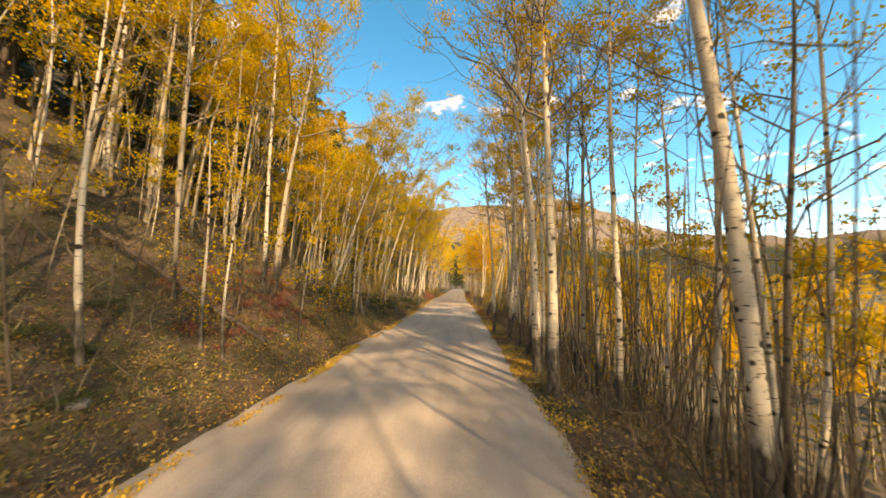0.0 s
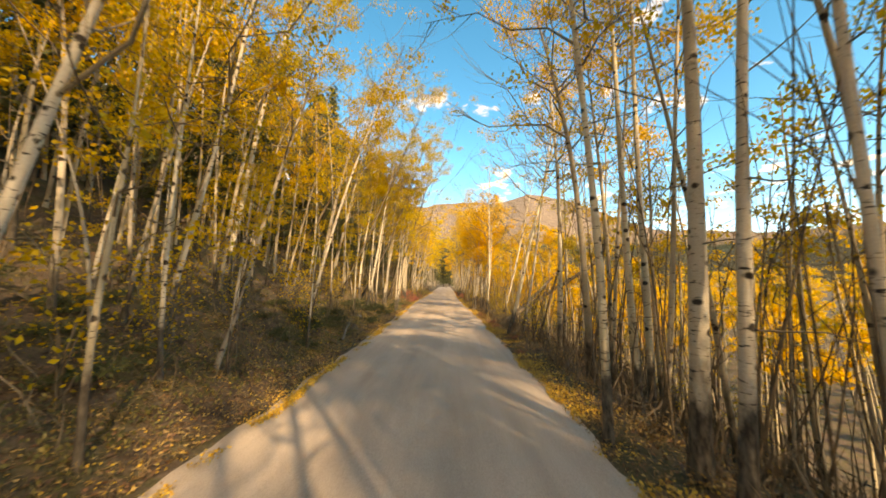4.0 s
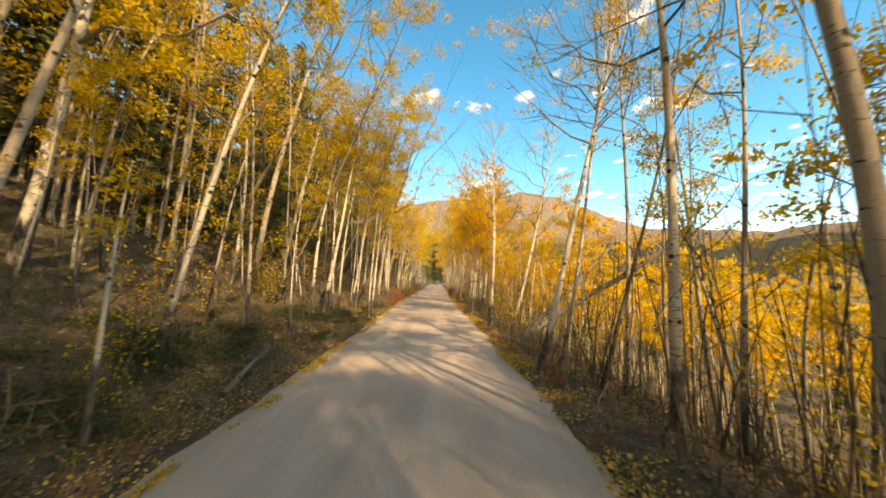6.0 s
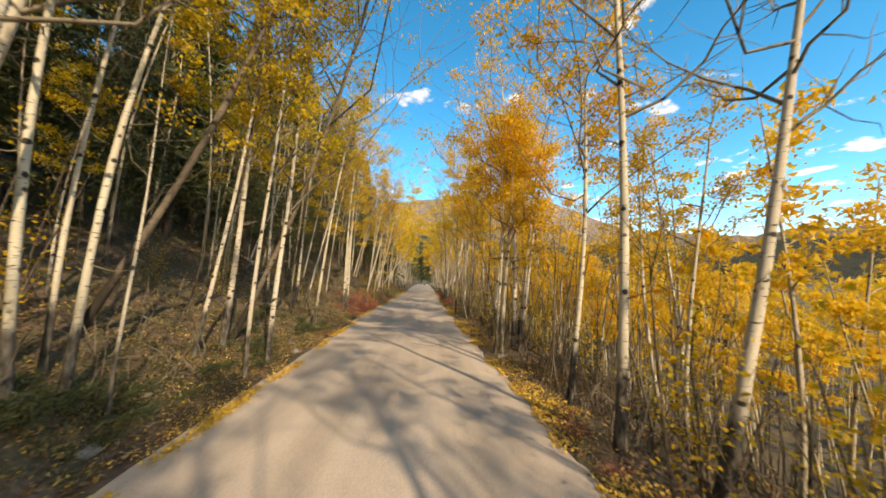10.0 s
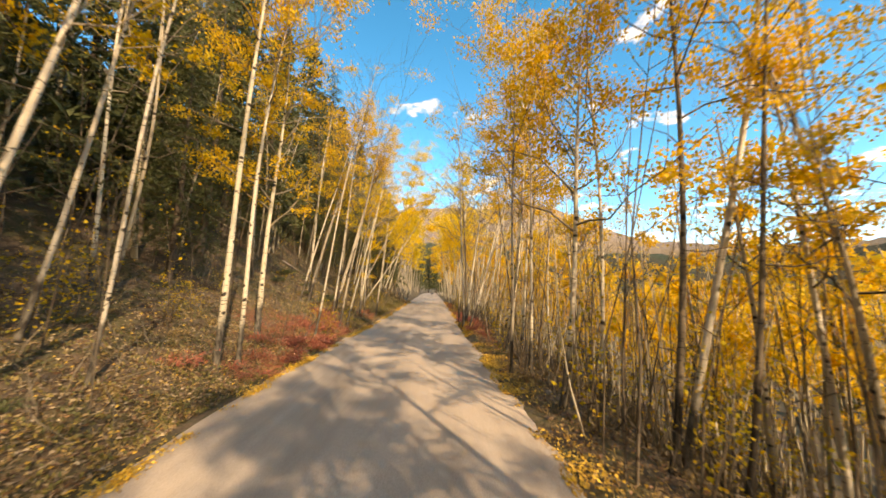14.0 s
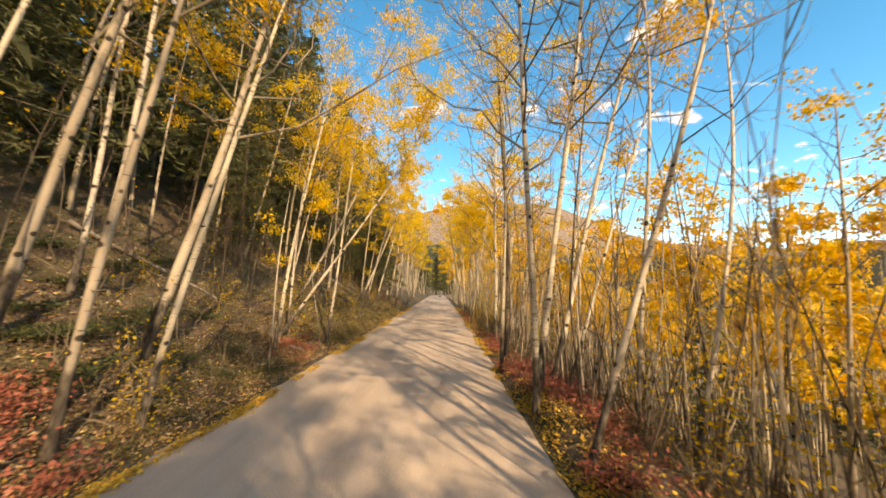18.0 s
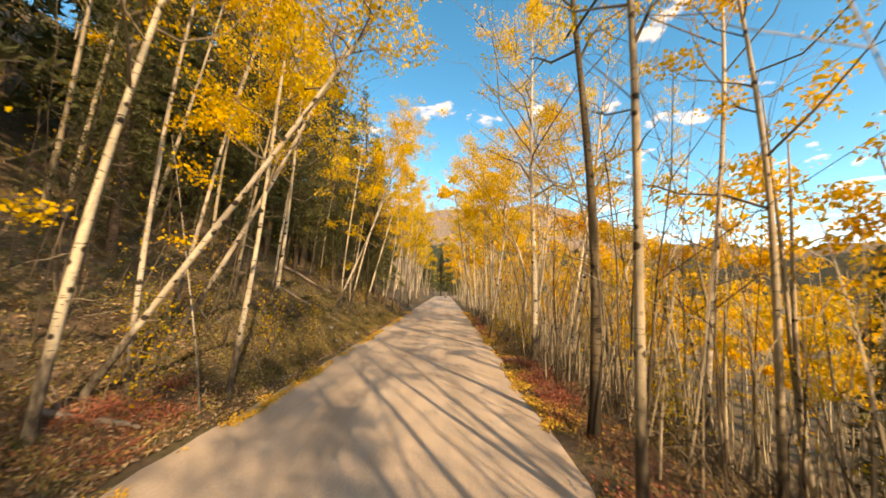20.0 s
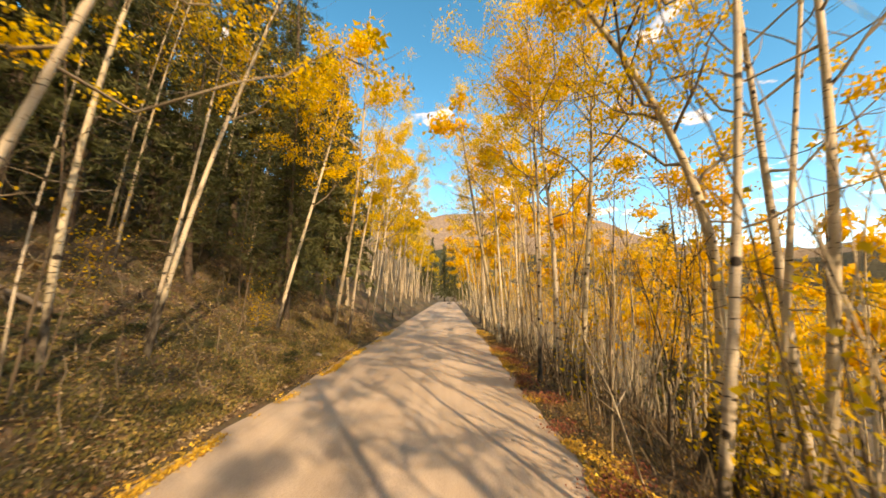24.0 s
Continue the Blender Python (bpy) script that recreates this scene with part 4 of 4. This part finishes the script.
# ---------------------------------------------------------------- undergrowth
def shrub(name, mat, n, size, leaf, label, stems=9, woody=True):
    r = np.random.default_rng(n + int(size[0] * 100))
    e = new(name)
    t, ends = Tubes(), []
    for k in range(stems):
        a = k * 2.4
        u = np.linspace(0, 1, 4)[:, None]
        reach = np.array((math.cos(a) * size[0], math.sin(a) * size[1], size[2])) * r.uniform(0.45, 1.0)
        p = reach * u ** np.array((1, 1, 0.7)) + np.cumsum(r.normal(0, 0.02, (4, 3)), 0)
        t.add(p, 0.012 * (1 - 0.7 * u[:, 0]), 3)
        ends.append(p[1:])
    link("stems" if not woody else "branchwork", t.mesh("branchwork"), TWIG, e)
    ends = np.concatenate(ends)
    c = ends[r.integers(0, len(ends), n)] + r.normal(0, 0.33, (n, 3)) * np.array((size[0], size[1], size[2] * 0.6))
    c[:, 2] = np.abs(c[:, 2])
    link("foliage", from_arrays("foliage", *leaf_quads(c, leaf, r, 0.2, 0.28 if mat is JUNIPER else 0.6)), mat, e)
    return tagged(e, label, "shrub", label.split(" with")[0])


def spread(first, spots):
    for k, (x, y, s) in enumerate(spots):
        m = pose(x, y, float(height(x, y)) - 0.03, 0, 0, rng.uniform(0, 360)) @ Matrix.Scale(s, 4)
        if k:
            copy_thing(first, m)
        else:
            first.location, first.scale = (x, y, float(height(x, y)) - 0.03), (s, s, s)


def strip(x0, x1, y0, y1, n, s0, s1):
    return [(rng.uniform(x0, x1), rng.uniform(y0, y1), rng.uniform(s0, s1)) for _ in range(n)]


spread(shrub("juniper_shrub", JUNIPER, 1400, (0.72, 0.62, 0.18), 0.085, "low dark green juniper on the bank", 14),
       strip(-5.6, -3.9, 20.5, 25.5, 16, 0.8, 1.2) + strip(-5.8, -3.7, 27.5, 31.5, 11, 0.7, 1.2) + strip(-4.2, -3.4, 32, 38, 8, 0.5, 0.8) + strip(-5.2, -3.6, 36.5, 41, 10, 0.6, 1.0)
       + strip(-6.5, -4.2, 13.5, 18, 8, 0.7, 1.1) + strip(-7.5, -4.6, 42, 47, 8, 0.6, 1.0) + strip(-7.5, -4.2, 55, 62, 16, 0.7, 1.2) + strip(-4.2, -3.4, 57.5, 61, 5, 0.5, 0.8) + strip(-6.5, -4, 66, 74, 9, 0.5, 0.8) + strip(-6.0, -3.5, 66, 80, 26, 0.35, 0.7)
       + strip(-5.5, -3.6, 4, 6, 4, 0.6, 0.9) + strip(-4.6, -3.35, 40.4, 43.2, 13, 0.5, 0.9) + strip(-4.4, -3.0, 27.0, 33.5, 16, 0.5, 0.9) + strip(-4.9, -3.5, 19.4, 22.6, 9, 0.6, 0.95) + [(-3.2, 35.7, 0.7), (-3.5, 36.2, 0.8)] + [(2.95, 50.5, 0.55), (3.0, 51.3, 0.5)])
spread(shrub("red_bush", REDBRUSH, 380, (0.45, 0.45, 0.28), 0.058, "low reddish autumn shrub on the verge", 9),
       strip(-6.5, -3.6, 6.5, 13.5, 30, 0.4, 0.9) + strip(-4.2, -3.0, 46.5, 52.5, 22, 0.7, 1.1) + strip(-4.6, -3.1, 51.5, 55.5, 34, 0.7, 1.2) + strip(2.6, 3.4, 53.5, 60.5, 26, 0.6, 1.0) + strip(2.6, 3.2, 60.5, 84, 22, 0.5, 0.9) + strip(2.6, 3.2, 8, 34, 10, 0.35, 0.6)
       + strip(2.7, 3.4, 64, 68, 10, 0.6, 1.0) + strip(-3.8, -3.0, 60, 63.5, 8, 0.5, 0.9) + strip(-3.4, -2.9, 39, 42, 4, 0.4, 0.7) + strip(2.7, 3.3, 24, 30, 4, 0.4, 0.7))
spread(shrub("dry_bush", DRYBRUSH, 300, (0.4, 0.4, 0.38), 0.06, "dry brown and yellow undergrowth shrub", 11),
       strip(-7.5, -3.2, 4, 84, 90, 0.5, 1.1) + strip(2.85, 7.5, 3, 84, 190, 0.7, 1.6))
spread(shrub("yellow_sapling", YELLOW, 260, (0.4, 0.4, 1.3), 0.052, "small yellow-leaved aspen sapling", 4),
       strip(-8, -3.6, 3, 27, 16, 0.7, 1.4) + strip(-8, -5, 27, 43, 8, 0.7, 1.2) + strip(-7, -3.3, 43, 80, 20, 0.5, 1.1) + strip(3.0, 6.5, 28, 82, 46, 0.7, 1.4) + strip(4.0, 7, 4, 28, 10, 0.7, 1.2))


def thicket(name, x0, x1, y0, y1, n, sway, label, mat, leaves=6):
    """Thin young stems that nobody could count."""
    r = np.random.default_rng(int(abs(x0) * 10 + y0))
    t, tips = Tubes(), []
    for _ in range(n):
        x, y = x0 + (x1 - x0) * r.uniform(0, 1) ** 1.1, r.uniform(y0, y1)
        if 0 < x < 4.4 and r.uniform() < 0.45:
            continue
        h = r.uniform(1.8, 6.4) * (0.62 if 22 < y < 36 else 1)
        u = np.linspace(0, 1, 5)[:, None]
        lean = np.array((r.normal(0.08, 1.5 * sway), r.normal(0, 1.3 * sway), 1.0))
        p = np.array((x, y, float(height(x, y)) - 0.1)) + h * lean * u + np.array((r.normal(0, 0.10), r.normal(0, 0.08), 0)) * h * u * u + np.cumsum(r.normal(0, 0.012, (5, 3)), 0) * h * (u > 0)
        t.add(p, r.uniform(0.010, 0.026) * (1 - 0.75 * u[:, 0]), 4)
        for k in range(3):
            g = r.uniform(0.4, 0.95)
            at = np.array([np.interp(g, u[:, 0], p[:, c]) for c in range(3)])
            tip = at + h * (1.05 - g) * np.array((r.normal(0, 0.22), r.normal(0, 0.22), r.uniform(0.15, 0.5)))
            t.add([at, (at + tip) / 2 + r.normal(0, 0.03, 3), tip], (0.008, 0.006, 0.003), 3)
            tips.append(tip + r.normal(0, 0.10, (leaves if x > 4.6 or x < 0 else 0, 3)))
    e = tagged(link(name, t.mesh(name), mat, smooth=True), label, "thicket", kind="stuff")
    if leaves:
        tagged(link("leaves", from_arrays("leaves", *leaf_quads(np.concatenate(tips), 0.055, r)), YELLOW if y0 < 40 else GOLD, e, "sparse yellow leaves"), kind="stuff")


thicket("thicket", 3.5, 9.5, 2, 30, 560, 0.07, "dense thicket of thin grey-brown stems", BARK_STEM)
thicket("thicket", 2.9, 9.0, 30, 60, 420, 0.07, "dense thicket of thin grey-brown stems", BARK_STEM)
thicket("thicket", 3.0, 8.0, 44, 90, 380, 0.085, "dense stand of thin pale aspen stems", BARK_FAR)
thicket("thicket", 3.2, 8.0, 60, 90, 220, 0.09, "dense thicket of thin grey-brown stems", BARK_STEM)
thicket("thicket", 3.2, 8.0, 64, 112, 300, 0.08, "dense stand of thin pale aspen stems", BARK_FAR, 3)
thicket("thicket", -9.5, -3.8, 3, 86, 220, 0.06, "scattered thin grey stems on the bank", BARK_STEM)


WEED = leaf_material("weed_leaf", [(0.0, (0.06, 0.07, 0.03)), (0.45, (0.14, 0.135, 0.05)), (0.75, (0.29, 0.23, 0.08)), (1.0, (0.50, 0.35, 0.09))], 0.25, 0.6)


def litter(name, n, draw, size, mat, label, upright=False):
    r = np.random.default_rng(n)
    x, y = draw(r, n)
    c = np.stack([x, y, height(x, y) + (0.03 if not upright else 0.06) + r.uniform(0, 0.03, n)], -1)
    if upright:
        v, q = leaf_quads(c, size, r, -1.2, 0.5 if mat is WEED else 0.07)
    else:
        v, q = (leaf_tris if n > 34000 else leaf_quads)(c, size, r, 0.75)
    tagged(link(name, from_arrays(name, v, q), mat), label, "leaves" if not upright else "grass", kind="stuff")


def drifts(r, y0, y1, n):
    """Places along the road, thicker here and thinner there."""
    y = r.uniform(y0, y1, 3 * n)
    w = 0.5 + 0.3 * np.sin(0.8 * y) + 0.25 * np.sin(2.3 * y + 1) + 0.2 * np.sin(5.9 * y + 2)
    return y[np.argsort(r.uniform(0, 1, 3 * n) - w)][:n]


def bank(r, n, wide, y0=1, y1=88, gap=0.35):
    """Places on the bank, thinning out uphill from a bare shoulder."""
    y = r.uniform(y0, y1, n)
    return left_edge(y) - gap - r.exponential(wide, n), y


def edge_line(r, y):
    n = len(y)
    return left_edge(y) - 0.03 + r.normal(0, 0.06, n) - 0.35 * r.uniform(0, 1, n) * (r.uniform(0, 1, n) < 0.22), y


def verge_line(r, y):
    n = len(y)
    return right_edge(y) - 0.06 + np.abs(r.normal(0, 0.36, n)), y


litter("fallen_leaves", 30000, lambda r, n: edge_line(r, drifts(r, 2, 90, n)), 0.04, LITTER, "line of yellow leaves along the road edge")
litter("fallen_leaves", 33500, lambda r, n: verge_line(r, drifts(r, 1, 90, n)), 0.046, LITTER, "drift of orange leaves along the road edge")
litter("fallen_leaves", 95000, lambda r, n: bank(r, n, 2.4), 0.052, LITTER_BROWN, "brown and yellow leaves covering the bank")
litter("fallen_leaves", 38000, lambda r, n: (2.6 + r.exponential(1.6, n), r.uniform(1, 88, n)), 0.045, LITTER_BROWN, "brown leaves covering the slope")
litter("fallen_leaves", 52000, lambda r, n: bank(r, n, 2.6, 38, 90), 0.055, LITTER_TAN, "dry tan and russet leaves covering the bank")
litter("fallen_leaves", 9000, lambda r, n: bank(r, n, 1.9, 1, 60), 0.045, LITTER, "yellow leaves scattered over the bank")
litter("weeds", 45000, lambda r, n: (-3.0 - r.exponential(1.8, n), 1 + 87 * (np.floor(r.uniform(0, 1, n) * 160) / 160) + r.normal(0, 0.12, n)), 0.06, WEED, "low green and yellow weeds on the bank", True)
litter("weeds", 16000, lambda r, n: bank(r, n, 1.5, 64, 84, 0.5), 0.06, WEED, "green and yellow weeds among leaves", True)
def patch(spots):
    """Places gathered round the given centres (x, y, half width, half length)."""
    def draw(r, n):
        k = np.array(spots)[r.integers(0, len(spots), n)]
        x = np.minimum(k[:, 0] + k[:, 2] * r.normal(0, 0.55, n), -3.15) if k[0, 0] < 0 else np.maximum(k[:, 0] + k[:, 2] * r.normal(0, 0.55, n), 2.75)
        return x, k[:, 1] + k[:, 3] * r.normal(0, 0.55, n)
    return draw


litter("ground_cover", 30000, patch([(-3.7, 51.0, 0.8, 0.9), (-4.3, 52.2, 1.0, 0.9), (-3.6, 52.6, 0.6, 0.7), (-4.8, 50.8, 0.9, 0.8), (-3.5, 48.6, 0.5, 1.0), (-3.6, 61.6, 0.7, 1.0)]), 0.055, REDBRUSH, "low red autumn ground cover on the bank", True)
litter("ground_cover", 9000, patch([(-4.6, 8.0, 0.9, 0.9), (-5.2, 9.6, 1.0, 0.9), (-4.2, 10.6, 0.8, 0.8), (-5.6, 12.0, 0.9, 0.7)]), 0.055, REDBRUSH, "russet autumn ground cover on the bank", True)
litter("ground_cover", 8000, patch([(3.2, 53.0, 0.4, 2.0), (3.2, 57.0, 0.4, 2.0), (3.1, 61.5, 0.4, 2.0), (3.2, 65.5, 0.4, 2.0)]), 0.06, REDBRUSH, "red-brown brush along the verge", True)
litter("ground_cover", 15000, patch([(-4.2, 68.0, 0.9, 1.4), (-4.6, 71.5, 1.0, 1.2), (-3.9, 74.0, 0.7, 1.2), (-5.2, 73.2, 0.9, 1.0), (-4.2, 77.0, 0.8, 1.2), (-3.9, 58.5, 0.6, 0.8)]), 0.06, JUNIPER, "low green creeping ground cover", True)
litter("weeds", 21000, lambda r, n: (3.4 + 5.5 * r.uniform(0, 1, n), r.uniform(2, 88, n)), 0.15, DRYBRUSH, "rank brown weeds on the slope", True)
litter("grass", 22000, lambda r, n: bank(r, n, 1.2, 2, 88, 0.45), 0.12, DRYBRUSH, "dry grass on the verge", True)
litter("grass", 13000, lambda r, n: (2.55 + r.exponential(0.7, n), r.uniform(1, 88, n)), 0.12, DRYBRUSH, "dry grass on the verge", True)


def brush(n, draw, label):
    """Fine dead twigs standing close together."""
    r = np.random.default_rng(n)
    x, y = draw(r, n)
    c = np.stack([x, y, height(x, y) + r.uniform(0.1, 0.5, n)], -1)
    v, q = leaf_quads(c, 0.95, r, -3.0, 0.02)
    tagged(link("brush", from_arrays("brush", v, q), TWIG), label, "brush", kind="stuff")


brush(12000, lambda r, n: (3.3 + 6.0 * r.uniform(0, 1, n) ** 1.3, r.uniform(1, 88, n)), "tangle of thin dead twigs on the slope")
brush(2200, lambda r, n: (-3.3 - r.exponential(2.2, n), r.uniform(3, 88, n)), "thin dead twigs on the bank")
litter("fallen_leaves", 36000, lambda r, n: (3.5 + r.uniform(0, 6.5, n), r.uniform(1, 88, n)), 0.06, LITTER_BROWN, "dark leaves lying thick on the slope")


def log(a, b, r0, mat, label):
    r = np.random.default_rng(int(a[1] * 10))
    u = np.linspace(0, 1, 9)[:, None]
    a, b = np.array(a), np.array(b)
    t = Tubes()
    p = a + (b - a) * u + np.cumsum(r.normal(0, 0.018, (9, 3)), 0)
    t.add(p, r0 * (1 - 0.45 * u[:, 0]) * (1 + 0.06 * r.normal(size=9)), 8)
    e = link("fallen_log", t.mesh("fallen_log"), mat, smooth=True)
    for k in range(4):
        s = Tubes()
        i = r.integers(2, 8)
        w = np.linspace(0, 1, 3)[:, None]
        s.add(p[i] + (r.normal(0, 0.3, 3) + np.array((0, 0, 0.25))) * w, r0 * 0.28 * (1 - 0.7 * w[:, 0]), 4)
        link("branch_stub", s.mesh("branch_stub"), mat, e)
    tagged(e, label, "log")


def on(x, y, up=0.08):
    return (x, y, float(height(x, y)) + up)


log(on(-3.4, 7.9), on(-8.2, 6.8, 0.3), 0.07, CONIFER_BARK, "dark fallen log lying down the bank")
log(on(-3.6, 16.8), (-4.9, 20.0, 2.4), 0.055, LIMB, "grey dead trunk leaning against the bank")
log(on(-2.95, 22.3, 0.06), on(-3.85, 26.7, 0.12), 0.055, DEAD, "weathered grey log beside the road")
log(on(3.95, 29.05), (7.6, 28.95, 3.3), 0.10, DEAD, "grey fallen trunk propped over the slope")
log(on(3.5, 27.85), (8.2, 26.0, 3.1), 0.12, LIMB, "grey dead trunk lying out over the slope")
log(on(-7.9, 59.2, 0.25), on(-5.4, 61.0, 0.3), 0.06, DEAD, "bleached fallen trunk on the bank")
log(on(-4.0, 61.2), on(-3.3, 61.9), 0.05, DEAD, "short pale log in the verge")
log(on(-7.4, 73.6, 0.15), on(-5.2, 74.6), 0.08, DEAD, "grey log on the leaf-covered bank")
log(on(-6.2, 70.6, 0.1), on(-3.6, 71.6), 0.05, DEAD, "thin pale log on the bank")
log(on(-3.6, 51.4), on(-3.9, 53.2, 0.3), 0.07, CONIFER_BARK, "dark broken log among the brush")
log(on(3.6, 11.2), on(5.4, 10.4), 0.05, DEAD, "thin grey log on the slope")


def rock(x, y, s, seed):
    bm = bmesh.new()
    bmesh.ops.create_icosphere(bm, subdivisions=2, radius=s)
    for v in bm.verts:
        v.co *= 1 + 0.35 * noise.noise(v.co * (1.6 / s) + Vector((seed, 0, 0)))
        v.co.z *= 0.6
    d = bpy.data.meshes.new("rock"); bm.to_mesh(d); bm.free()
    e = link("rock", d, STONE)
    e.location = (x, y, float(height(x, y)) + s * 0.1)
    tagged(e, "small grey stone in the verge", "rock", "stones in the verge")


def stone_material():
    m, nt, lk, b = material("grey_stone", 0.9)
    f = tex(nt, lk, 9, 6)
    lk.new(ramp(nt, lk, f, [(0.3, (0.13, 0.12, 0.11)), (0.7, (0.30, 0.28, 0.25))]), b.inputs["Base Color"])
    bump(nt, lk, b, f, 0.6, 0.03)
    return m


STONE = stone_material()
# boulders standing in for two unidentified dark shapes at the road's end
rock(3.3, 150, 1.0, 91)
rock(1.0, 151, 0.55, 92)
for i in range(26):
    rock(rng.uniform(-3.6, -2.9) if i % 3 else rng.uniform(2.6, 3.2), rng.uniform(4, 82), rng.uniform(0.05, 0.15), i)
